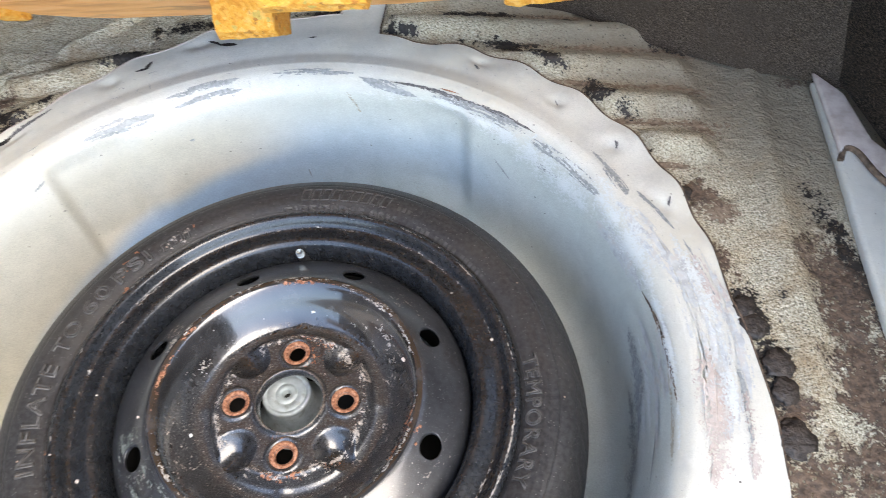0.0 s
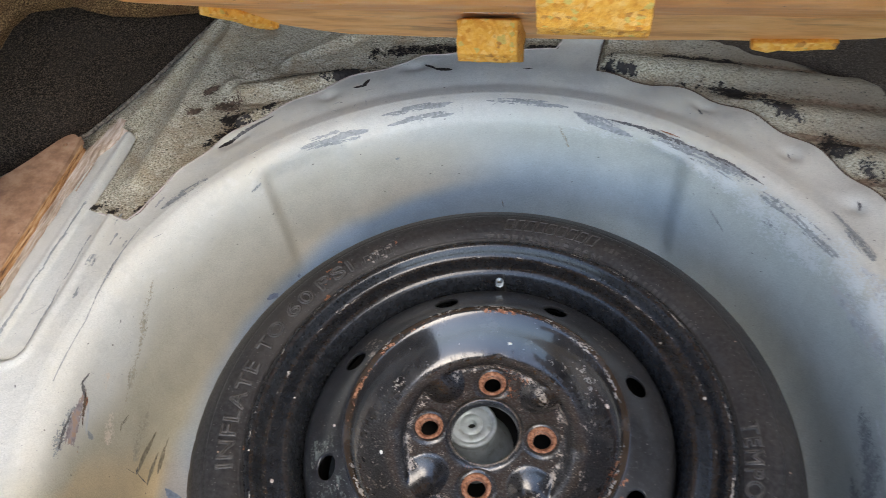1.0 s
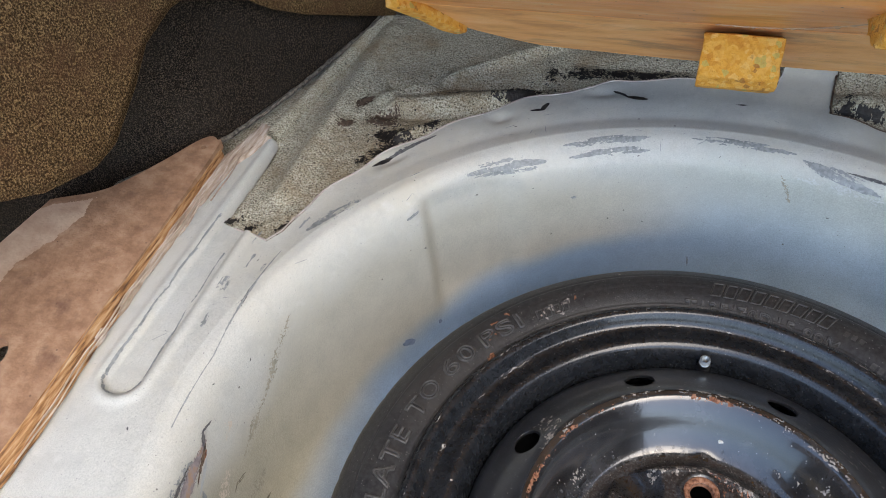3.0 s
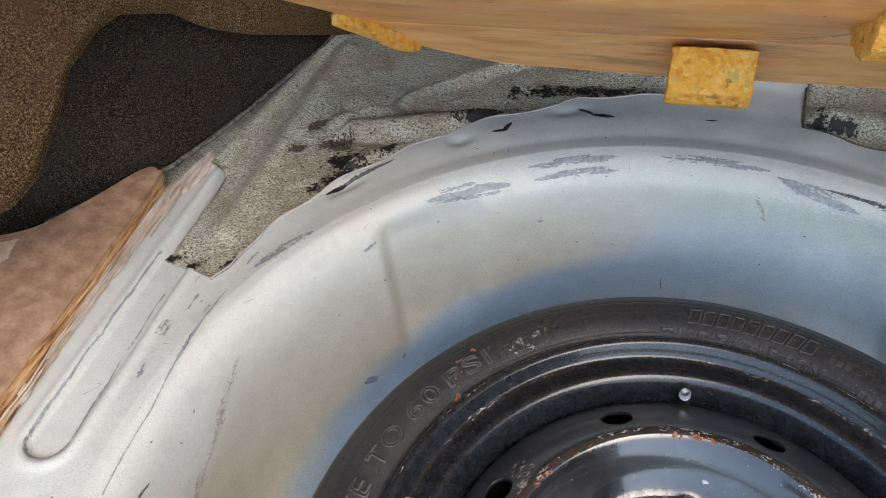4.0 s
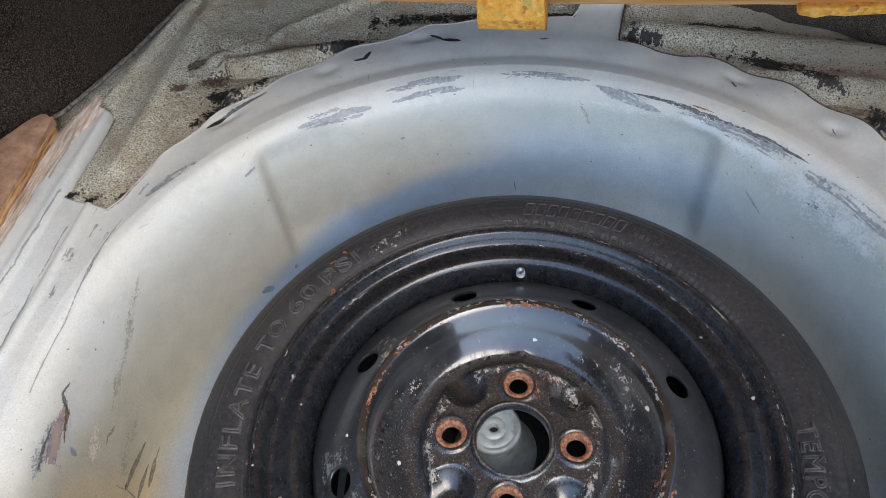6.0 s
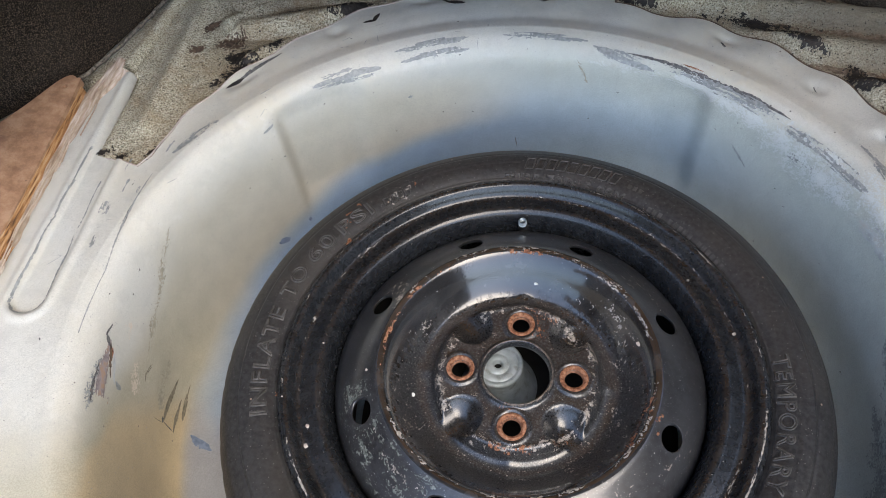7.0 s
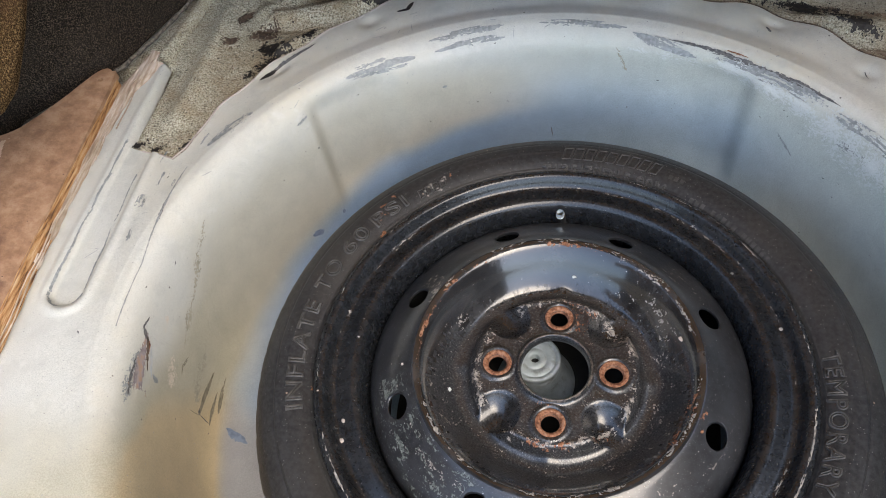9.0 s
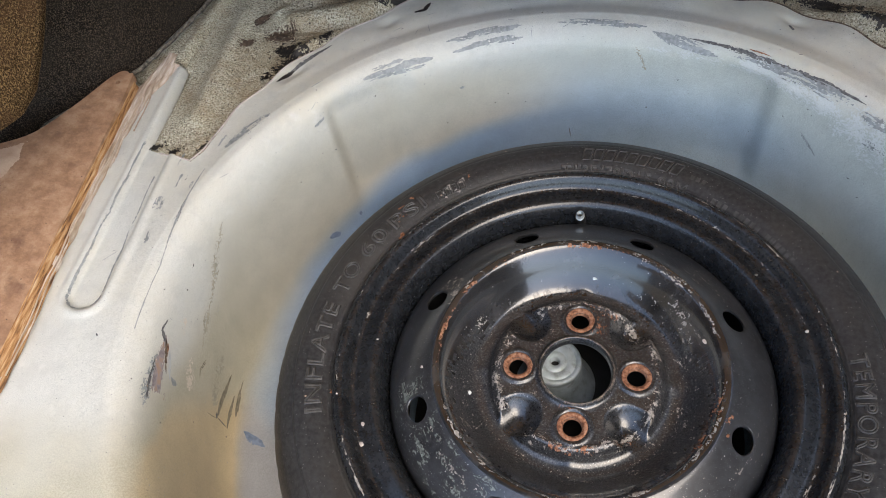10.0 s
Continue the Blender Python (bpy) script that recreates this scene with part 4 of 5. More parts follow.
def tyre_mark(name, d0, d1, r0, r1, mat, seed, fill):
    u, v = np.arange(d0, d1, 0.15), np.arange(r0, r1, 0.0005)
    mask = lambda U, V: fill + fbm(U * 1.4, V * 520, seed) - 0.6 * (np.abs(V - (r0 + r1) / 2) / ((r1 - r0) / 2)) ** 2 - 0.6 * (np.abs(U - (d0 + d1) / 2) / ((d1 - d0) / 2)) ** 2
    part(name, ragged(name, on_tyre, u, v, mask, mat), tyre, "", "stuff")


LIP = RIM[(RIM[:, 0] > 0.176) & (np.arange(len(RIM)) < np.argmax(RIM[:, 0]))]


def rim_mark(name, d0, d1, r0, r1, mat, seed, fill):
    """A broken line of chalky wear along the rim."""
    u, v = np.arange(d0, d1, 0.12), np.arange(r0, r1, 0.00025)
    surf = lambda D, R: np.stack([R * np.cos(np.radians(D)), R * np.sin(np.radians(D)), np.interp(R, LIP[:, 0], LIP[:, 1]) + 0.0003], -1)
    mask = lambda U, V: fill + 0.7 * fbm(U * 0.5, V * 900, seed) + 0.5 * fbm(U * 3, V * 3500, seed + 3) - 0.6 * (np.abs(V - (r0 + r1) / 2) / ((r1 - r0) / 2)) ** 2
    part(name, ragged(name, surf, u, v, mask, mat), rim, "", "stuff")


rim_mark("lip_wear", -70, 50, 0.2018, 0.2040, CHALK, 901, 0.02)
rim_mark("lip_wear", 50, 200, 0.2020, 0.2036, CHALK, 902, -0.40)
rim_mark("lip_wear", 200, 290, 0.2015, 0.2040, CHALK, 903, -0.15)
rim_mark("lip_wear", -60, 250, 0.1890, 0.1935, CHALK, 904, -0.75)
tyre_mark("clay_chip", 145.4, 147.8, 0.2055, 0.2125, RUST, 51, 0.6)
tyre_mark("clay_smear", 136, 146, 0.212, 0.240, RUST, 52, -0.45)
tyre_mark("clay_smear", 122, 131, 0.208, 0.232, CHALK, 53, -0.55)
tyre_mark("clay_chip", 193, 195, 0.205, 0.210, RUST, 54, 0.3)
tyre_mark("clay_chip", 121.5, 123, 0.222, 0.228, RUST, 55, 0.4)

# a raised maker's mark as plain outlined bars, and small print as short bars
def outlined_bar(d0, d1, r0, r1, lean=0.8):
    ring = [(d0, r0), (d1, r0), (d1 - lean, r1), (d0 - lean, r1), (d0, r0)]
    pts = [on_tyre(np.array(a[0] + (b[0] - a[0]) * t), np.array(a[1] + (b[1] - a[1]) * t), 0.0003) for a, b in zip(ring, ring[1:]) for t in np.linspace(0, 1, 5)[:-1]]
    return tube("outlined_bar", pts + [pts[0]], 0.0008, LETTER, 6)


def raised_bar(d0, d1, r0, r1):
    u, v = np.linspace(d0, d1, 6), np.linspace(r0, r1, 4)
    return ragged("raised_bar", lambda U, V: on_tyre(U, V, 0.0008), u, v, lambda U, V: np.ones_like(U), LETTER)


for k in range(9):
    part("outlined_bar", outlined_bar(92.6 - 2.75 * k, 92.6 - 2.75 * k - 2.0, 0.2215, 0.2345), tyre)
for k in range(4):
    part("outlined_bar", outlined_bar(132.0 - 2.1 * k, 132.0 - 2.1 * k - 1.4, 0.2165, 0.2245, 0.3), tyre)
for k in range(3):
    part("raised_bar", raised_bar(65.4 - 1.5 * k - 1.0, 65.4 - 1.5 * k, 0.2215, 0.2265), tyre)
for k in range(16):
    if k not in (3, 9):
        part("raised_bar", raised_bar(58 - 1.6 * k - 1.1, 58 - 1.6 * k, 0.2100, 0.2145), tyre)

# black disc added under the wheel for the shade seen through its holes
shade_part = part("shade_disc", lathe("shade_disc", [(0.0, 0.001), (0.150, 0.001), (0.156, -0.001)], DARK), well, "black disc for the shade under the wheel")

# ---- marks on the pan ----
pan_mark("scuff", 130.5, -0.0200, 117.5, -0.0225, 0.017, SCUFF, 11, 0.7)
pan_mark("scuff", 114.5, -0.0120, 101.0, -0.0096, 0.007, SCUFF, 12, 0.8)
pan_mark("scuff", 113.8, -0.0230, 101.0, -0.0205, 0.009, SCUFF, 13, 0.6)
pan_mark("scuff", 95.0, -0.0096, 80.0, -0.0110, 0.0065, SCUFF, 14, 0.6)
pan_mark("scuff", 79.0, -0.0145, 67.5, -0.0270, 0.013, SCUFF, 15, 0.5)
pan_mark("scuff", 73.0, -0.0150, 43.5, -0.0150, 0.0055, SCRATCH, 16, 0.5)
pan_mark("scuff", 66.0, -0.0200, 45.0, -0.0210, 0.012, SCUFF, 17, 1.2)
pan_mark("scuff", 44.0, -0.0230, 27.0, -0.0200, 0.012, SCUFF, 18, 1.5)
pan_mark("scuff", 41.0, -0.0450, 34.0, -0.0380, 0.009, SCUFF, 19, 1.6)
pan_mark("scuff", 25.0, -0.0440, 10.0, -0.0380, 0.026, PALE_SCUFF, 20, 0.8)
pan_mark("scuff", 24.0, -0.0120, 5.0, 0.0040, 0.020, PALE_SCUFF, 21, 1.0)
pan_mark("rust_line", 10.0, -0.0370, -9.5, -0.0215, 0.007, RUSTY, 22, 0.6, label="rust-brown crack in the paint")
pan_mark("scuff", 13.0, 0.0090, -14.0, 0.0160, 0.034, PALE_SCUFF, 23, 1.0)
pan_mark("scuff", 3.0, -0.0800, -6.0, -0.0450, 0.030, PALE_SCUFF, 24, 1.0)
pan_mark("scuff", -4.0, 0.0280, -14.0, 0.0330, 0.006, SCUFF, 25, 1.2)
pan_mark("scuff", 12.0, 0.0180, 2.0, 0.0300, 0.016, PRIMER, 45, 1.3)
pan_mark("scuff", 4.0, -0.0300, -8.0, -0.0350, 0.020, PALE_SCUFF, 46, 1.2)
pan_mark("scuff", 34.0, 0.0060, 24.0, 0.0000, 0.012, SCUFF, 47, 1.5)
pan_mark("frost", 64.0, -0.0260, 46.0, -0.0320, 0.034, FROST, 601, 1.0, spray=True, label="frosted white sprayed paint")
pan_mark("frost", 50.0, -0.0360, 26.0, -0.0440, 0.048, FROST, 602, 1.0, spray=True)
pan_mark("frost", 36.0, -0.0200, 8.0, -0.0240, 0.050, FROST, 603, 1.0, spray=True)
pan_mark("frost", 80.0, -0.0320, 60.0, -0.0350, 0.018, FROST, 604, 1.0, spray=True)
pan_mark("grime", 9.0, -0.0900, -8.0, -0.1250, 0.050, GRIME, 610, 1.0, spray=True, label="dull grey grime")
pan_mark("grime", 2.0, -0.1400, -20.0, -0.1600, 0.050, GRIME, 611, 1.0, spray=True)
pan_mark("frost", -2.0, -0.0950, -14.0, -0.1050, 0.022, FROST, 612, 1.0, spray=True)
pan_mark("rust_line", 63.4, -0.0112, 59.6, -0.0112, 0.0022, RUST, 605, 0.4)
pan_mark("scratch", 92.6, -0.1480, 92.3, -0.1620, 0.0016, SCRATCH, 606, 0.3)
pan_mark("scratch", 105.4, 0.0600, 103.6, 0.0470, 0.0050, TAR, 26, 0.15)
pan_mark("scratch", 104.0, 0.0475, 100.9, 0.0428, 0.0075, TAR, 261, 0.15)
pan_mark("scratch", 117.6, 0.0395, 115.4, 0.0385, 0.0055, TAR, 27, 0.15)
pan_mark("scratch", 116.2, 0.0370, 114.6, 0.0490, 0.0060, TAR, 271, 0.15)
pan_mark("scratch", 141.9, 0.0335, 131.3, 0.0395, 0.0055, SCRATCH, 28, 0.4)
pan_mark("scratch", 142.0, 0.0335, 138.6, 0.0342, 0.0050, TAR, 281, 0.25)
pan_mark("scratch", 89.3, 0.0415, 87.8, 0.0412, 0.0030, TAR, 29, 0.3)
pan_mark("scratch", 188.5, -0.0127, 177.9, -0.0130, 0.0014, SCUFF, 30, 0.4, taper=False, step=0.0005)
pan_mark("scratch", 178.0, -0.0130, 160.5, 0.0054, 0.0022, SCUFF, 31, 0.45, taper=False, step=0.0005)
pan_mark("scratch", 172.0, -0.0067, 166.0, -0.0004, 0.0030, SCRATCH, 48, 0.5)
pan_mark("scuff", 156.0, 0.0060, 147.0, 0.0000, 0.012, SCUFF, 32, 1.5)
pan_mark("stain", 187.2, -0.0430, 196.6, -0.0450, 0.030, STAIN, 33, 0.45, label="mauve and rusty stain in a dent", fan=True)
pan_mark("stain", 184.8, -0.0390, 187.2, -0.0356, 0.0030, SCRATCH, 34, 0.3)
pan_mark("stain", 186.6, -0.0358, 188.4, -0.0450, 0.0055, SCRATCH, 35, 0.3)
pan_mark("stain", 187.6, -0.0440, 192.6, -0.0545, 0.0048, RUSTY, 341, 0.6)
pan_mark("stain", 188.0, -0.0480, 190.8, -0.0500, 0.0050, RUST, 342, 0.9)
pan_mark("stain", 188.6, -0.0520, 193.0, -0.0620, 0.0055, PALE_SCUFF, 343, 0.3)
pan_mark("stain", 192.4, -0.0630, 192.9, -0.0735, 0.0085, SCUFF, 344, 0.3)
pan_mark("stain", 190.6, -0.0385, 199.2, -0.0320, 0.0140, SCUFF, 345, 1.1, spray=True)
pan_mark("stain", 191.6, -0.0370, 197.6, -0.0350, 0.0045, SCRATCH, 346, 1.3)
pan_mark("peach", 182.6, -0.0600, 185.0, -0.0660, 0.018, PEACH, 620, 0.9, spray=True, label="peach-tinted thin paint")
pan_mark("peach", 187.0, -0.0860, 192.0, -0.0960, 0.022, PEACH, 621, 0.9, spray=True)
pan_mark("scuff", 183.4, -0.1640, 192.2, -0.1552, 0.0085, OLIVE, 352, 0.25)
pan_mark("scuff", 186.3, -0.1770, 192.9, -0.1745, 0.0060, OLIVE, 36, 0.3)
pan_mark("scuff", 188.4, -0.1765, 192.5, -0.1745, 0.0030, SCRATCH, 361, 0.5)
pan_mark("scuff", 191.0, -0.1535, 192.3, -0.1545, 0.0040, SCRATCH, 362, 0.4)
pan_mark("scuff", 191.9, -0.1560, 192.5, -0.1740, 0.0022, SCRATCH, 38, 0.3)
pan_mark("scuff", 192.7, -0.1330, 192.2, -0.1545, 0.0016, OLIVE, 381, 0.3)
pan_mark("scuff", 182.0, -0.1380, 191.0, -0.1450, 0.024, BRUSHED, 37, 0.9, spray=True)
pan_mark("scuff", 183.0, -0.1830, 190.0, -0.1840, 0.0050, OLIVE, 371, 1.2)
pan_mark("scuff", 175.0, -0.0815, 184.6, -0.1010, 0.013, BRUSHED, 43, 1.0, spray=True)
pan_mark("scuff", 185.2, -0.1115, 187.6, -0.1050, 0.0050, OLIVE, 431, 1.2)
pan_mark("scuff", 187.0, -0.1050, 188.6, -0.1085, 0.0022, OLIVE, 432, 0.4)
pan_mark("drip", 192.0, -0.1960, 194.8, -0.2180, 0.011, BLUE_DRIP, 44, 0.25, label="dark blue paint drip")
pan_mark("drip", 148.6, -0.1790, 145.9, -0.1835, 0.011, BLUE_DRIP, 441, 0.4)
pan_mark("drip", 140.4, -0.1780, 139.8, -0.1810, 0.006, BLUE_DRIP, 442, 0.3)
for n, (d0, s0, d1, s1, w, m) in enumerate([(16, 0.012, -12, 0.022, 0.020, FROST), (12, 0.028, -9, 0.034, 0.010, PALE_SCUFF), (20, -0.030, -16, -0.018, 0.012, FROST), (8, -0.060, -16, -0.052, 0.014, PALE_SCUFF),
                                            (-2, 0.006, -20, 0.010, 0.030, PRIMER), (-8, 0.030, -18, 0.036, 0.012, PRIMER), (6, -0.075, -14, -0.082, 0.016, FROST), (-4, -0.030, -18, -0.024, 0.008, BRUSHED),
                                            (14, 0.020, 4, 0.024, 0.004, SCUFF), (24, 0.010, 16, 0.018, 0.006, SCUFF), (-10, -0.060, -19, -0.064, 0.006, SCUFF)]):
    pan_mark("scuff", d0, s0, d1, s1, w, m, 640 + n, 1.0 if m in (FROST, PRIMER) else 0.9, spray=m in (FROST, PRIMER))
for n in range(16):
    d, q = random.uniform(92, 185), random.uniform(-0.05, 0.034)
    pan_mark("hairline", d, q, d + random.uniform(-3.5, 3.5), q + random.uniform(-0.014, 0.014), 0.0009, SCUFF, 660 + n, 0.35, step=0.0004)


def flange_line(x0, y0, x1, y1, width, mat, seed, bite=0.5):
    """A worn line along a straight stretch of the flange, in short broken lengths."""
    n = max(2, int(math.hypot(x1 - x0, y1 - y0) / 0.035))
    for k in range(n):
        ends = []
        for t in (k / n, (k + 1.02) / n):
            x, y = x0 + (x1 - x0) * t - CX, y0 + (y1 - y0) * t - CY
            ends += [math.degrees(math.atan2(y, x)) % 360, math.hypot(x, y) - 0.361]
        pan_mark("worn_line", *ends, width, mat, seed + k, bite, 4.0, False, step=0.0005)


flange_line(-0.4352, 0.16, -0.4318, -0.014, 0.0022, SCUFF, 400)
flange_line(-0.4102, 0.120, -0.4042, -0.010, 0.0020, SCUFF, 420, 0.8)
for n in range(6):
    a0, a1 = radians(180 + 30 * n), radians(210 + 30 * n)
    flange_line(-0.4180 + 0.0142 * math.cos(a0), -0.014 + 0.0175 * math.sin(a0), -0.4180 + 0.0142 * math.cos(a1), -0.014 + 0.0175 * math.sin(a1), 0.0022, SCUFF, 440 + 3 * n, 0.6)
for n, (deg, q, w) in enumerate([(164.0, 0.020, 0.010), (160.8, 0.034, 0.004), (163.6, 0.006, 0.004), (155.1, 0.0150, 0.008), (152.0, 0.004, 0.008), (141.0, -0.036, 0.005), (168.5, 0.022, 0.012), (174, 0.012, 0.006)]):
    pan_mark("scuff", deg + 1.2, q - 0.002, deg - 1.2, q + 0.002, w * 0.7, SCUFF, 470 + n, 2.4, step=0.0005)
pan_mark("grime", 166.0, -0.0420, 176.0, -0.0830, 0.014, BRUSHED, 37, 0.85, spray=True, label="beige grime smear")
pan_mark("scratch", 50.4, -0.0720, 46.5, -0.0885, 0.004, SCUFF, 38, 1.0)
pan_mark("grime", 81.4, -0.0310, 79.0, -0.0620, 0.010, BRUSHED, 39, 0.9, spray=True)
pan_mark("spot", 113.7, -0.0721, 112.7, -0.0721, 0.005, SCUFF, 40, 0.2)
for k in range(26):
    d, q = random.uniform(20, 190), random.uniform(-0.12, 0.03)
    pan_mark("spot", d, q, d + random.uniform(0.15, 0.5), q + random.uniform(-0.002, 0.002), random.uniform(0.0010, 0.0020), SCRATCH, 60 + k, 0.3, step=0.0005)
for deg in (45.0, 33.0, 20.5, 60.0):
    pan_mark("chip", deg - 0.7, 0.0275, deg + 0.5, 0.0330, 0.0042, SCRATCH, int(deg), 0.9, step=0.0005)


def edge_seam(seam_deg, mat):
    """The cut edge of the pan's sheet, following its outline."""
    sr = outer_radius(seam_deg) + 0.0003
    sx, sy = CX + sr * np.cos(np.radians(seam_deg)), CY + sr * np.sin(np.radians(seam_deg))
    return tube("edge_seam", np.stack([sx, sy, 0.1928 + pan_relief(sx, sy)], -1), 0.0009, mat, 6)


part("edge_seam", edge_seam(np.concatenate([np.linspace(-17, 77.6, 160), [78.0, 78.7, 79]]), RUSTY), well, "thin rusty brown cut edge")
part("edge_seam", edge_seam(np.concatenate([[84.5, 85], np.linspace(85.5, 158, 140), np.linspace(158.2, 160.85, 24)]), PRIMER), well, "thin pale cut edge")

# ---- blots on the floor ----
# brown dirt along the ribs, their dark shadow lines painted in with it
for n in range(6):
    for k in range(3):
        floor_mark("dirt_shade_streak", 0.20 + 0.075 * k + 0.02 * (n % 2), 0.196 + 0.0565 * n - 0.15 * (0.075 * k - 0.13), 0.045, 0.0034, -8.5, DIRT if k else TAR, 300 + 7 * n + k, 0.75, 0.0005)
    floor_mark("dirt_shade_streak", 0.405, 0.238 + 0.0565 * n, 0.012, 0.007, -30, DIRT, 340 + n, 0.8, 0.0005)
# black blots are tar, with dark gaps along the pan's edge painted alike
left_blots = [
    (-0.322, 0.284, 0.026, 0.006, 50, TAR), (-0.290, 0.326, 0.013, 0.005, 50, TAR), (-0.216, 0.393, 0.026, 0.008, 30, TAR), (-0.120, 0.452, 0.055, 0.009, 8, TAR),
    (-0.423, 0.156, 0.010, 0.007, 20, TAR), (-0.400, 0.152, 0.007, 0.005, 0, TAR), (-0.372, 0.162, 0.012, 0.004, 60, TAR), (-0.330, 0.300, 0.014, 0.012, 30, TAR),
    (-0.375, 0.353, 0.010, 0.004, 60, RUSTY), (-0.378, 0.316, 0.009, 0.004, 40, RUSTY), (-0.345, 0.330, 0.014, 0.010, 0, RUSTY), (-0.26, 0.385, 0.03, 0.005, 20, TAR),
    (-0.195, 0.440, 0.005, 0.016, 10, TAR),
]
front_blots = [
    (0.012, 0.462, 0.035, 0.005, 2, TAR), (0.085, 0.42, 0.006, 0.012, 0, TAR), (0.11, 0.412, 0.012, 0.004, -15, TAR), (0.218, 0.378, 0.030, 0.007, -28, TAR),
    (0.260, 0.345, 0.018, 0.006, -38, TAR), (0.304, 0.297, 0.016, 0.012, -45, TAR), (0.330, 0.262, 0.010, 0.006, -45, TAR), (0.410, 0.360, 0.030, 0.007, -10, TAR),
    (0.372, 0.155, 0.021, 0.014, -15, RUSTY), (0.362, 0.160, 0.009, 0.008, 0, TAR), (0.345, 0.212, 0.004, 0.003, 0, TAR),
]
right_blots = [
    (0.391, 0.024, 0.012, 0.022, 0, TAR), (0.399, -0.020, 0.013, 0.013, 0, TAR), (0.396, -0.044, 0.012, 0.011, 0, TAR), (0.405, -0.062, 0.014, 0.014, 0, RUSTY),
    (0.391, -0.080, 0.015, 0.014, 10, TAR), (0.405, -0.116, 0.030, 0.018, 0, RUSTY), (0.383, 0.078, 0.008, 0.015, 15, RUSTY), (0.392, 0.136, 0.016, 0.010, -30, DIRT),
    (0.474, 0.030, 0.020, 0.058, 6, RUSTY), (0.464, -0.045, 0.020, 0.034, 8, RUSTY), (0.452, -0.105, 0.024, 0.018, 0, RUSTY), (0.488, 0.085, 0.008, 0.050, 6, TAR),
    (0.424, 0.041, 0.005, 0.006, 0, TAR), (0.452, 0.081, 0.007, 0.010, 0, DIRT), (0.500, 0.300, 0.014, 0.006, 0, RUSTY), (0.285, 0.412, 0.004, 0.003, 0, TAR),
]
for n, (x, y, rx, ry, turn, m) in enumerate(left_blots + front_blots + right_blots):
    floor_mark("tar_gap_blot" if m == TAR else "rust_blot", x, y, rx, ry, turn, m, 200 + n)



def tar_lump(x, y, size, seed):
    bm = bmesh.new()
    bmesh.ops.create_icosphere(bm, subdivisions=3, radius=1)
    for v in bm.verts:
        k = 0.9 + 0.34 * noise.noise(v.co * 1.9 + Vector((seed, 0, 0))) + 0.26 * noise.noise(v.co * 5 + Vector((0, seed, 0)))
        v.co = Vector((x + v.co.x * size * k, y + v.co.y * size * 1.15 * k, 0.1918 + v.co.z * 0.0028 * k))
    me = bpy.data.meshes.new("tar_lump")
    bm.to_mesh(me)
    bm.free()
    me.materials.append(UNDERSEAL)
    me.polygons.foreach_set("use_smooth", [True] * len(me.polygons))
    part("tar_lump", me, floor)


for n, (x, y, size) in enumerate(((0.390, 0.030, 0.010), (0.393, 0.012, 0.011), (0.403, -0.022, 0.012), (0.402, -0.044, 0.011), (0.398, -0.084, 0.015), (0.365, 0.156, 0.008))):
    tar_lump(x, y, size, 3.7 * n)

# ---- left side: strip, board, carpets ----
def side_strip():
    ys = np.concatenate([np.linspace(0.10, 0.268, 80), [0.271, 0.274, 0.276, 0.277]])
    v = []
    for y in ys:
        xr = float(np.interp(y, [0.10, 0.15, 0.268, 0.277], [-0.4285, -0.4290, -0.4345, -0.441]))
        xs = np.concatenate([np.linspace(-0.468, xr - 0.006, 24), xr - 0.006 + 0.006 * np.sin(np.linspace(0.1, np.pi / 2, 8))])
        drop = 0.006 * (1 - np.sqrt(np.clip(1 - ((xs - xr + 0.006) / 0.006).clip(0, 1) ** 2, 0, 1))) + 0.005 * smooth(y, 0.268, 0.277)
        drop = drop * float(smooth(y, 0.148, 0.175)) + 0.0012 * float(1 - smooth(y, 0.10, 0.135))
        z = 0.1934 + pan_relief(xs, np.full_like(xs, y)) - drop
        v += [(x, y, q) for x, q in zip(xs, z)]
    return mesh_of("side_strip", v, grid_faces(len(ys), 32)[:, ::-1], PAINT)


part("side_strip", side_strip(), well)

board_lift = lambda c: Vector((c.x, c.y, c.z + 0.16 * (-0.455 - c.x)))
BOARD_PLAN = soft_profile([(-0.444, -0.40), (-0.4465, -0.12), (-0.458, 0.02), (-0.472, 0.215), (-0.479, 0.238), (-0.492, 0.234), (-0.512, 0.185), (-0.535, 0.140), (-0.570, 0.112),
                           (-0.592, 0.085), (-0.61, 0.03), (-0.68, -0.10), (-0.70, -0.40)], 6)
side_board = thing("fibreboard_panel", (-0.5, 0, 0.2), "worn brown fibreboard side panel with raw orange edge", "panel")
board_plate = slab("board", BOARD_PLAN, 0.2000, 0.2085, BOARD, 0.0, board_lift)
drilled_board = drilled(board_plate, [(-0.505, -0.034, 0.0075, 0.0115, 25), (-0.4847, 0.2232, 0.0026, 0.0026, 0)], 0, BOARD)
drilled_board.polygons.foreach_set("use_smooth", [False] * len(drilled_board.polygons))
part("board", drilled_board, side_board)

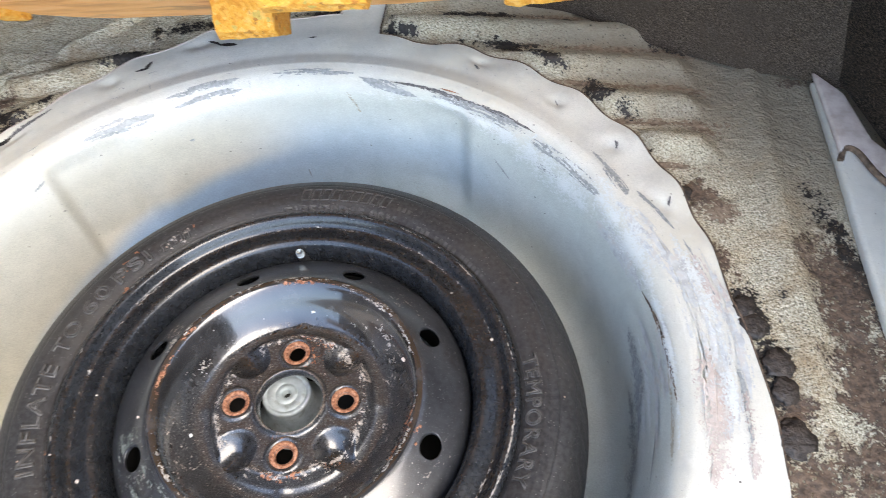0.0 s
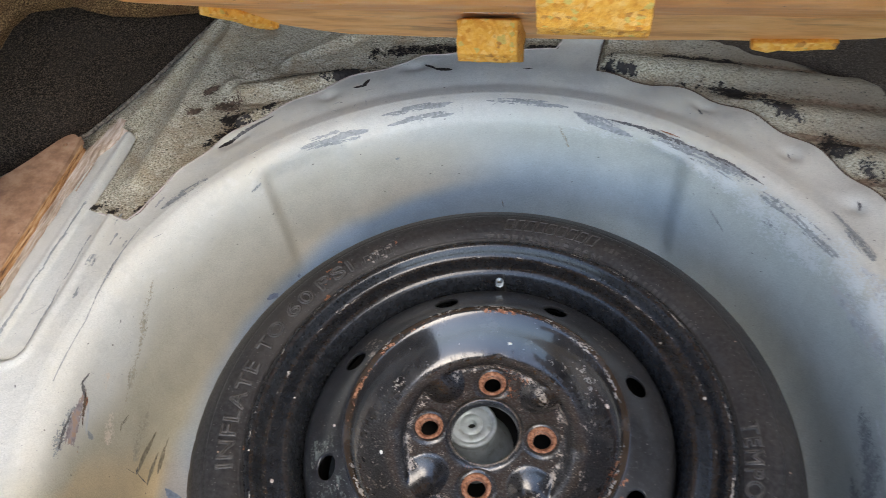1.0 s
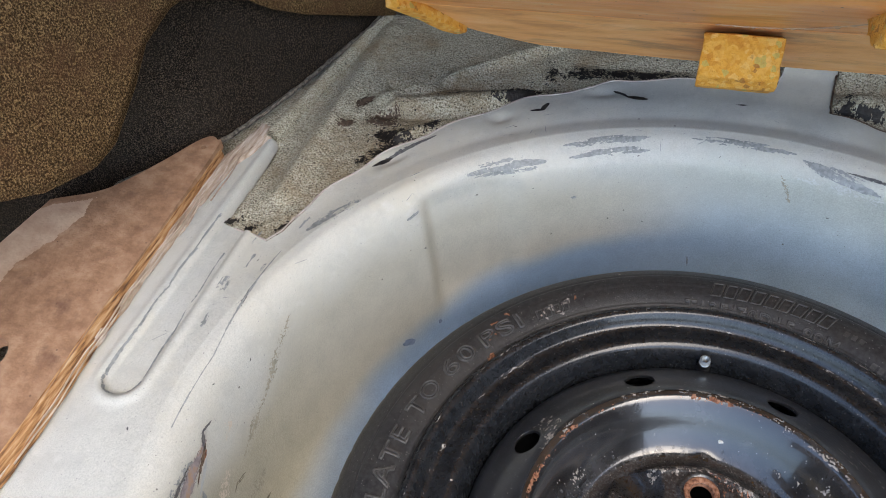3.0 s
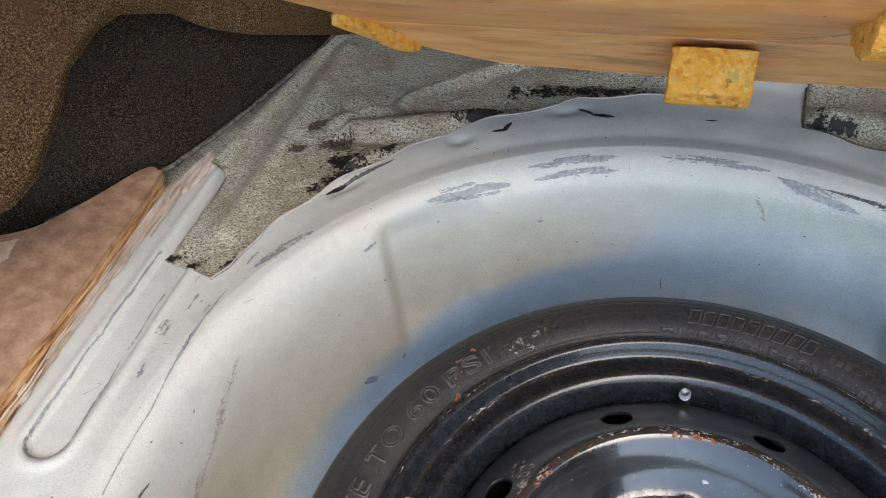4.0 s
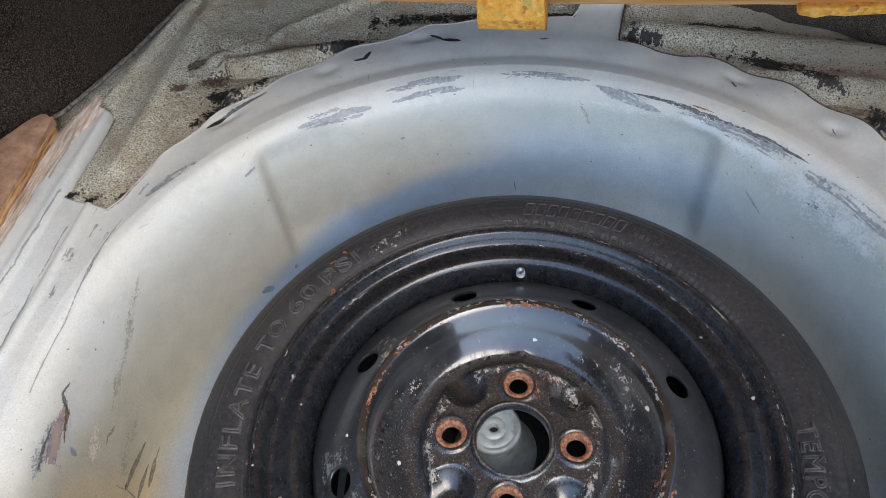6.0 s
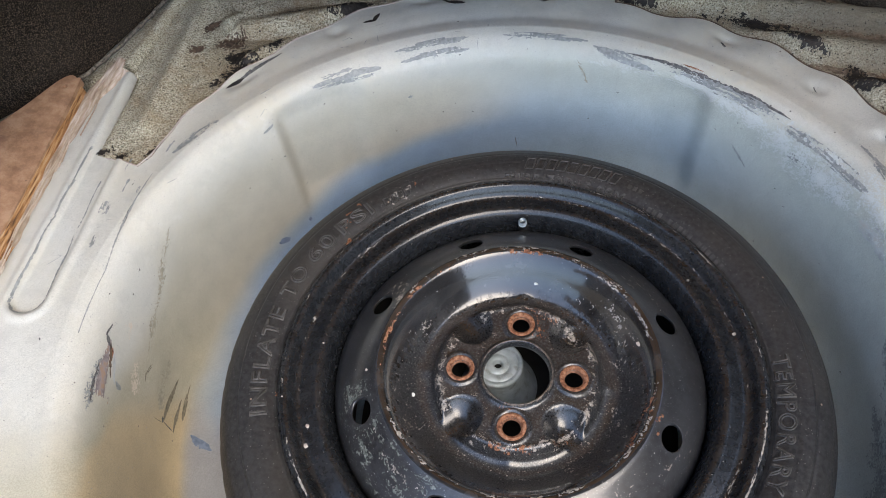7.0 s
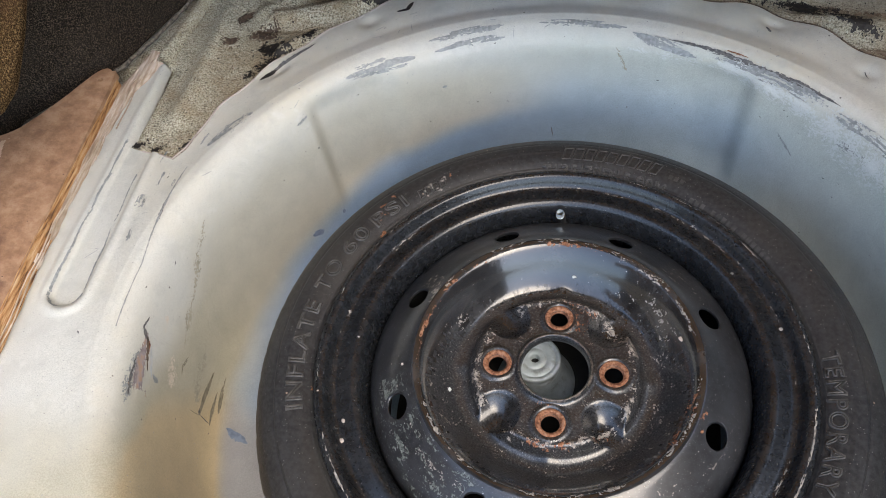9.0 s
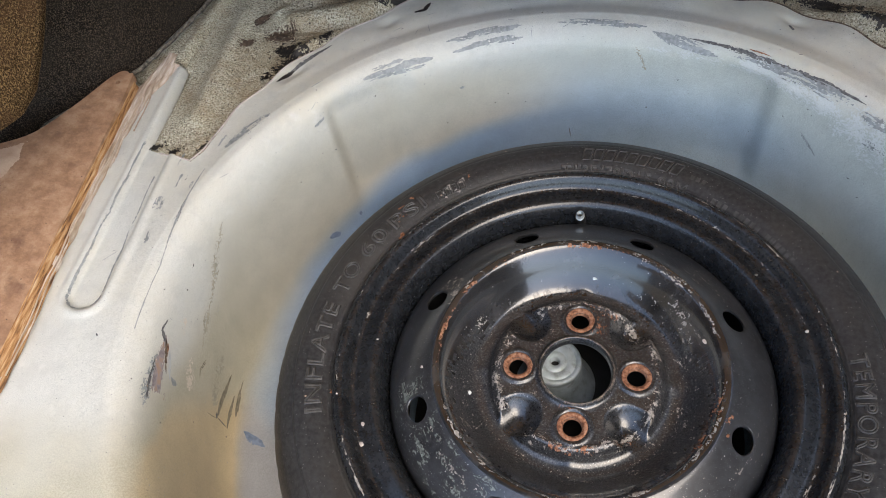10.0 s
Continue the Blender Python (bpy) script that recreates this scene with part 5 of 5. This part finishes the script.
def bare_patch():
    u, w = np.arange(-0.69, -0.505, 0.001), np.arange(-0.30, 0.15, 0.001)
    rim_x = lambda Y: np.interp(Y, [-0.40, -0.10, 0.03, 0.085, 0.112, 0.14], [-0.695, -0.676, -0.606, -0.588, -0.566, -0.533]) + 0.004
    inner = lambda Y: np.interp(Y, [-0.34, -0.05, 0.05, 0.135], [-0.600, -0.548, -0.540, -0.526])
    mask = lambda U, W: np.minimum(U - rim_x(W), inner(W) - U) + 0.006 * fbm(U * 90, W * 60, 9)
    surf = lambda U, W: np.stack([U, W, 0.2089 + 0.16 * (-0.455 - U)], -1)
    return ragged("bare_patch", surf, u, w, lambda U, W: np.where(U > rim_x(W), mask(U, W), -1), PALE_BOARD)


part("bare_patch", bare_patch(), side_board, "paler bare patch along the outer edge")
edge_y = np.linspace(-0.38, 0.232, 480)
edge_x = np.interp(edge_y, BOARD_PLAN[:24, 1], BOARD_PLAN[:24, 0])


def raw_edge():
    """The board's broken edge: layers of fibre that droop to the flange."""
    ts = np.linspace(0, 1, 22)
    v = []
    for y, x in zip(edge_y, edge_x):
        wide = float(np.interp(y, [-0.38, -0.10, 0.05, 0.20, 0.232], [0.0066, 0.0062, 0.0046, 0.0034, 0.0028])) + 0.0016 * noise.noise((y * 45, 2, 0))
        for t in ts:
            layer = 0.0012 * noise.noise((y * 14, t * 7, 4)) + 0.0007 * noise.noise((y * 60, t * 16, 8))
            v.append((x - 0.001 + wide * t, y, 0.2092 - 0.0150 * t ** 1.5 + layer))
    return mesh_of("raw_edge", v, grid_faces(len(edge_y), len(ts))[:, ::-1], EDGE)


part("raw_edge", raw_edge(), side_board, "raw orange frayed board edge")


def felt_strip():
    ys = np.linspace(-0.38, 0.286, 300)
    ts = np.linspace(0, 1, 14)
    v = []
    for y in ys:
        x0 = float(np.interp(y, edge_y, edge_x)) - 0.001 if y < 0.232 else -0.474 + (y - 0.232) * 0.22
        wide = float(np.interp(y, [-0.38, 0.0, 0.15, 0.21, 0.255, 0.278, 0.286], [0.004, 0.005, 0.008, 0.014, 0.024, 0.024, 0.015])) + 0.003 * noise.noise((y * 60, 1, 0))
        for t in ts:
            v.append((x0 + wide * t, y, 0.1935 + 0.0075 * math.sin(math.pi * min(1, t * 1.05)) ** 0.5 * (1 - 0.4 * t) + 0.0022 * noise.noise((x0 * 300 + t * 9, y * 35, 3))))
    return mesh_of("felt", v, grid_faces(len(ys), len(ts))[:, ::-1], FLEECE)


felt = thing("torn_felt", (-0.46, 0.1, 0.1935), "torn pinkish felt strip along the board edge", "felt strip")
part("felt_layer", felt_strip(), felt)
for n, (y0, y1, off, rad) in enumerate([(-0.36, 0.20, 0.0035, 0.0011), (-0.10, 0.255, 0.0065, 0.0010), (0.12, 0.28, 0.012, 0.0012), (0.17, 0.275, 0.018, 0.0010)]):
    ys = np.linspace(y0, y1, 120)
    part("felt_strand", tube("felt_strand", [((float(np.interp(y, edge_y, edge_x)) if y < 0.232 else -0.474 + (y - 0.232) * 0.22) + off + 0.0022 * noise.noise((y * 28, n * 3.1, 0)), y,
                                              0.2005 - 0.15 * off + 0.0012 * noise.noise((y * 40, n, 2))) for y in ys], [rad * (0.7 + 0.5 * noise.noise((k * 0.4, n, 5))) for k in range(120)], FLEECE, 6), felt)

carpet_l = thing("side_carpet", (-0.5, 0.25, 0.2), "black carpet lining of the boot side", "carpet")


def side_liner(name, mat, top_z, bulge, foot):
    ys, ts = np.linspace(-0.6, 0.75, 100), np.linspace(0, 1, 40)
    v = []
    for y in ys:
        fx, fz = foot(y)
        for t in ts:
            z = fz + (top_z - fz) * t
            v.append((fx - bulge * t + 0.004 * noise.noise((y * 9, z * 9, 1)), y, z))
    return mesh_of(name, v, grid_faces(len(ys), len(ts))[:, ::-1], mat)


def foot_left(y):
    return float(np.interp(y, [-0.6, 0.18, 0.253, 0.30, 0.358, 0.469, 0.52, 0.75], [-0.62, -0.56, -0.492, -0.478, -0.459, -0.428, -0.425, -0.56])), 0.196


part("carpet_sheet", side_liner("carpet_sheet", CARPET_BLACK, 0.56, 0.05, foot_left), carpet_l)


fold_line = soft_profile([(-0.446, 0.272), (-0.441, 0.32), (-0.434, 0.38), (-0.424, 0.46), (-0.418, 0.53)], 8)
fold = part("floor_fold", tube("floor_fold", [(x, y, 0.1905) for x, y in fold_line], 0.0085, COATING, 14), None, "rounded coated fold at the floor's side", "structure")
edge_line = soft_profile([(-0.500, 0.236), (-0.484, 0.262), (-0.470, 0.300), (-0.456, 0.345), (-0.445, 0.39), (-0.434, 0.44), (-0.424, 0.485), (-0.416, 0.53)], 8)
part("frayed_edge", tube("frayed_edge", [(x + 0.002 * noise.noise((y * 70, 0, 4)), y, 0.1975 + 0.002 * noise.noise((y * 50, 3, 0))) for x, y in edge_line],
                         [0.0024 + 0.0012 * noise.noise((k * 0.9, 0, 0)) for k in range(len(edge_line))], FRAY, 10), carpet_l, "frayed pale carpet edge")


def brown_flap():
    ys = np.linspace(-0.6, 0.62, 160)
    low = np.interp(ys, [-0.6, -0.05, -0.003, 0.038, 0.084, 0.11, 0.15, 0.18, 0.22, 0.25, 0.31, 0.35, 0.39, 0.54, 0.62],
                    [0.42, 0.375, 0.345, 0.320, 0.305, 0.307, 0.330, 0.352, 0.361, 0.359, 0.330, 0.294, 0.268, 0.190, 0.17])
    ts = np.linspace(0, 1, 30)
    flap_x = lambda y: float(np.interp(y, [-0.6, 0.33, 0.38, 0.469, 0.52, 0.62], [-0.459, -0.459, -0.442, -0.417, -0.410, -0.402]))
    v = [(flap_x(y) - 0.02 * t, y, lo + (0.58 - lo) * t) for y, lo in zip(ys, low) for t in ts]
    v2 = [(x - 0.006, y, z) for x, y, z in v]
    nu, nv = len(ys), len(ts)
    q = grid_faces(nu, nv)
    lip = [(i * nv, (i + 1) * nv, (i + 1) * nv + nu * nv, i * nv + nu * nv) for i in range(nu - 1)]
    return mesh_of("flap", v + v2, np.vstack([q[:, ::-1], q + nu * nv, lip]), CARPET_BROWN)


flap = thing("brown_carpet_flap", (-0.46, 0.0, 0.38), "brown fuzzy carpet flap over the side lining", "carpet")
part("carpet_sheet", brown_flap(), flap)
hem_y = np.linspace(-0.6, 0.62, 200)
hem_z = np.interp(hem_y, [-0.6, -0.05, -0.003, 0.038, 0.084, 0.11, 0.15, 0.18, 0.22, 0.25, 0.31, 0.35, 0.39, 0.54, 0.62],
                  [0.42, 0.375, 0.345, 0.320, 0.305, 0.307, 0.330, 0.352, 0.361, 0.359, 0.330, 0.294, 0.268, 0.190, 0.17])
part("cut_edge", tube("cut_edge", [(float(np.interp(y, [-0.6, 0.33, 0.38, 0.469, 0.52, 0.62], [-0.459, -0.459, -0.442, -0.417, -0.410, -0.402])) - 0.0025, y, z + 0.0006 * noise.noise((y * 120, 0, 0))) for y, z in zip(hem_y, hem_z)], 0.0026, CARPET_BROWN, 8), flap, "fuzzy cut edge")

# ---- front and right carpets ----
def front_carpet():
    pts = soft_profile([(-0.62, 0.62), (-0.45, 0.545), (-0.38, 0.535), (-0.1, 0.535), (0.06, 0.512), (0.156, 0.471), (0.24, 0.449), (0.297, 0.431), (0.353, 0.382), (0.42, 0.342), (0.465, 0.316), (0.52, 0.299), (0.66, 0.22), (0.76, 0.17)], 10)
    ts = np.linspace(0, 1, 24)
    v = []
    for x, y in pts:
        for t in ts:
            v.append((x + 0.12 * t * smooth(x, 0.1, 0.5), y + 0.10 * t + 0.012 * math.sin(t * 3), 0.1925 + 0.012 * smooth(t, 0, 0.05) + 0.45 * t ** 1.25 + 0.003 * noise.noise((x * 12, y * 12, t * 5))))
    return mesh_of("front_carpet", v, grid_faces(len(pts), len(ts)), CARPET_TAUPE)


fc = part("front_carpet", front_carpet(), None, "dark taupe carpet folded up behind the boot floor")
fc["category"] = "carpet"

rail = thing("side_rail", (0.52, 0.1, 0.19), "painted steel side rail with a pinkish primed fold", "side rail")
part("rail", slab("rail", [(0.490, -0.40), (0.491, 0.0), (0.4995, 0.089), (0.5095, 0.178), (0.5195, 0.296), (0.538, 0.262), (0.541, 0.19), (0.554, 0.12), (0.565, -0.40)], 0.186, 0.2, PAINT, 0.005), rail)
part("fold", slab("fold", [(0.5195, 0.300), (0.5115, 0.186), (0.518, 0.191), (0.527, 0.187), (0.534, 0.165), (0.545, 0.140), (0.565, 0.100), (0.567, 0.16), (0.545, 0.20), (0.540, 0.264)], 0.199, 0.206, PRIMER, 0.003), rail, "pinkish primed fold")
part("fold_edge", tube("fold_edge", soft_profile([(0.511, 0.180, 0.2), (0.518, 0.192, 0.203), (0.527, 0.186, 0.204), (0.534, 0.160, 0.204), (0.546, 0.136, 0.203), (0.566, 0.098, 0.203)], 6), 0.003, RUSTY, 8), rail, "rusty lip of the fold")
carpet_r = thing("side_carpet", (0.6, 0.2, 0.19), "black carpet lining beside the steel rail", "carpet")
part("carpet_sheet", side_liner("carpet_sheet", CARPET_BLACK, 0.62, -0.05, lambda y: (0.578 - 0.145 * max(0.0, y - 0.05), 0.2)), carpet_r)

# ---- lifted floor panel with foam blocks ----
def panel_y(z):
    """The panel's face, leaning towards the opening, with a bend above its lower band."""
    return float(np.interp(z, [0.255, 0.28, 0.347, 0.40, 0.43, 0.47, 0.60], [0.362, 0.340, 0.277, 0.196, 0.150, 0.112, 0.050]))


def panel_foot(x):
    """The panel's lower edge, rounding up into its left side."""
    return float(np.interp(x, [-0.288, -0.279, -0.275, -0.266, -0.243, -0.21, -0.18, -0.087, 0.14, 0.27, 0.317, 0.337, 0.350, 0.356, 0.360],
                           [0.596, 0.42, 0.364, 0.335, 0.309, 0.2935, 0.2845, 0.280, 0.284, 0.290, 0.303, 0.330, 0.347, 0.42, 0.596])) + 0.001 * noise.noise((x * 40, 0, 0))


def panel_mesh(name, low, high, mat):
    xs = np.concatenate([np.linspace(-0.2878, -0.262, 26), np.linspace(-0.259, 0.315, 90), np.linspace(0.318, 0.3598, 36)])
    ts = np.linspace(0, 1, 40)
    v = []
    for x in xs:
        z0, z1 = max(low, panel_foot(x)) if low else panel_foot(x), max(high, panel_foot(x) + 0.004)
        for t in ts:
            z = z0 + (z1 - z0) * t
            narrow = 1 - 0.33 * float(smooth(z, 0.345, 0.44))
            v.append((x if x < 0.2 else 0.2 + (x - 0.2) * narrow, panel_y(z) + 0.0016 * noise.noise((x * 14, z * 20, 2)), z))
    nu, nv = len(xs), len(ts)
    back = [(x, y + 0.007, z + 0.006) for x, y, z in v]
    q = grid_faces(nu, nv)
    rim = [(i * nv, (i + 1) * nv, (i + 1) * nv + nu * nv, i * nv + nu * nv) for i in range(nu - 1)]
    rim += [(j + 1, j, j + nu * nv, j + 1 + nu * nv) for j in range(nv - 1)]
    rim += [((nu - 1) * nv + j, (nu - 1) * nv + j + 1, (nu - 1) * nv + j + 1 + nu * nv, (nu - 1) * nv + j + nu * nv) for j in range(nv - 1)]
    return mesh_of(name, v + back, np.vstack([q, (q + nu * nv)[:, ::-1], rim]), mat)


lid = thing("boot_floor_panel", (0, 0.34, 0.28), "brown hardboard boot floor panel with yellow foam blocks", "floor panel")
lid_board = part("board", panel_mesh("board", 0.3473, 0.49, WOOD), lid, "orange-brown hardboard face")
part("edge_band", panel_mesh("edge_band", 0, 0.347, WOOD_EDGE), lid, "tan hardboard lower band")
ridge_x = np.linspace(-0.045, 0.040, 80)
ridge_z = 0.3505 + 0.042 * np.clip((ridge_x + 0.03) / 0.07, 0, 1) ** 2.4
part("ridge", tube("ridge", [(x, panel_y(z) - 0.0006 + 0.0008 * noise.noise((x * 25, 7, 0)), z + 0.0014 * noise.noise((x * 40, 2, 0))) for x, z in zip(ridge_x, ridge_z)],
                   [max(0.0001, 0.0007 + 0.0011 * noise.noise((k * 0.45, 3, 1))) for k in range(80)], PALE_BOARD, 8), lid, "pale scratch along the bend")


def foam_block(x0, x1, section, seed, ragged=0.0012):
    """A block of crumb foam: a section in (y, z), swept along x, with rounded, crumbly corners."""
    bm = bmesh.new()
    ring = [bm.verts.new((x0, y, z)) for y, z in section]
    f = bm.faces.new(ring)
    ext = bmesh.ops.extrude_face_region(bm, geom=[f])["geom"]
    for g in ext:
        if isinstance(g, bmesh.types.BMVert):
            g.co.x = x1
    bmesh.ops.recalc_face_normals(bm, faces=bm.faces[:])
    bmesh.ops.bevel(bm, geom=bm.edges[:], offset=0.0013, segments=2, profile=0.5, affect="EDGES")
    bmesh.ops.subdivide_edges(bm, edges=bm.edges[:], cuts=5, use_grid_fill=True)
    for v in bm.verts:
        n = noise.noise_vector((v.co + Vector((seed, 0, 0))) * 130)
        v.co += n * ragged
    me = bpy.data.meshes.new("foam_block")
    bm.to_mesh(me)
    bm.free()
    me.materials.append(FOAM)
    me.polygons.foreach_set("use_smooth", [True] * len(me.polygons))
    return me


part("foam_block", foam_block(-0.051, 0.003, [(0.268, 0.346), (0.2562, 0.3185), (0.2612, 0.3070), (0.304, 0.278), (0.335, 0.31)], 0), lid)
part("foam_block", foam_block(0.031, 0.106, [(0.138, 0.475), (0.137, 0.440), (0.141, 0.420), (0.150, 0.408), (0.176, 0.402), (0.205, 0.405), (0.21, 0.44)], 1, 0.0016), lid)
part("foam_block", foam_block(-0.135, -0.103, [(0.142, 0.475), (0.140, 0.448), (0.146, 0.435), (0.160, 0.425), (0.19, 0.414), (0.20, 0.44)], 2, 0.0025), lid)
strip_l = foam_block(-0.043, 0.043, [(-0.007, 0.005), (-0.007, -0.004), (0.007, -0.005), (0.008, 0.004)], 3, 0.0022)
edge_way = Vector((0.033, 0.060, -0.054)).normalized()
edge_out = edge_way.cross(Vector((1, 0, 0))).normalized()
turned = Matrix((edge_way, edge_out.cross(edge_way), edge_out)).transposed().to_4x4()
strip_l.transform(Matrix.Translation((-0.2640, 0.2830, 0.3350)) @ turned)
part("foam_block", strip_l, lid)
strip_r = foam_block(-0.036, 0.036, [(-0.007, 0.006), (-0.006, -0.003), (0.008, -0.004), (0.009, 0.006)], 4, 0.002)
strip_r.transform(pose(0.246, 0.326, 0.2890, 0, -3, 0))
part("foam_block", strip_r, lid)
part("tongue", tube("tongue", soft_profile([(0.380, 0.286, 0.337), (0.379, 0.262, 0.362), (0.372, 0.235, 0.388), (0.34, 0.205, 0.402), (0.300, 0.198, 0.402)], 6), 0.0048, WOOD_EDGE, 8), lid, "pale frayed board tongue")

# ---- unseen panels round the boot that shape its light ----
def wall_box(name, x0, x1, y0, y1, z0, z1, mat):
    bm = bmesh.new()
    bmesh.ops.create_cube(bm, size=1, matrix=Matrix.Translation(((x0 + x1) / 2, (y0 + y1) / 2, (z0 + z1) / 2)) @ Matrix.Diagonal((x1 - x0, y1 - y0, z1 - z0, 1)))
    me = bpy.data.meshes.new(name)
    bm.to_mesh(me)
    bm.free()
    me.materials.append(mat)
    return tagged(new(name, me), "plain unseen panel added round the boot", "", "", "structure")


# added out of view: side heights and roof reach set how much sky is blocked
wall_box("unseen_wall_left", -0.75, -0.68, -0.62, 1.5, -0.1, 0.60, TRIM)
wall_box("unseen_wall_right", 0.70, 0.77, -0.62, 1.5, -0.1, 0.78, TRIM)
wall_box("wall_front", -0.75, 0.77, 1.1, 1.2, -0.1, 1.0, TRIM)
wall_box("shade_roof", -0.75, 0.77, -0.24, 1.5, 1.02, 1.06, ROOF_GREY)
wall_box("wall_rear", -0.75, 0.77, -0.62, -0.55, -0.4, 0.12, PAINT)
wall_box("ground", -30, 30, -30, 30, -0.75, -0.70, ASPHALT)
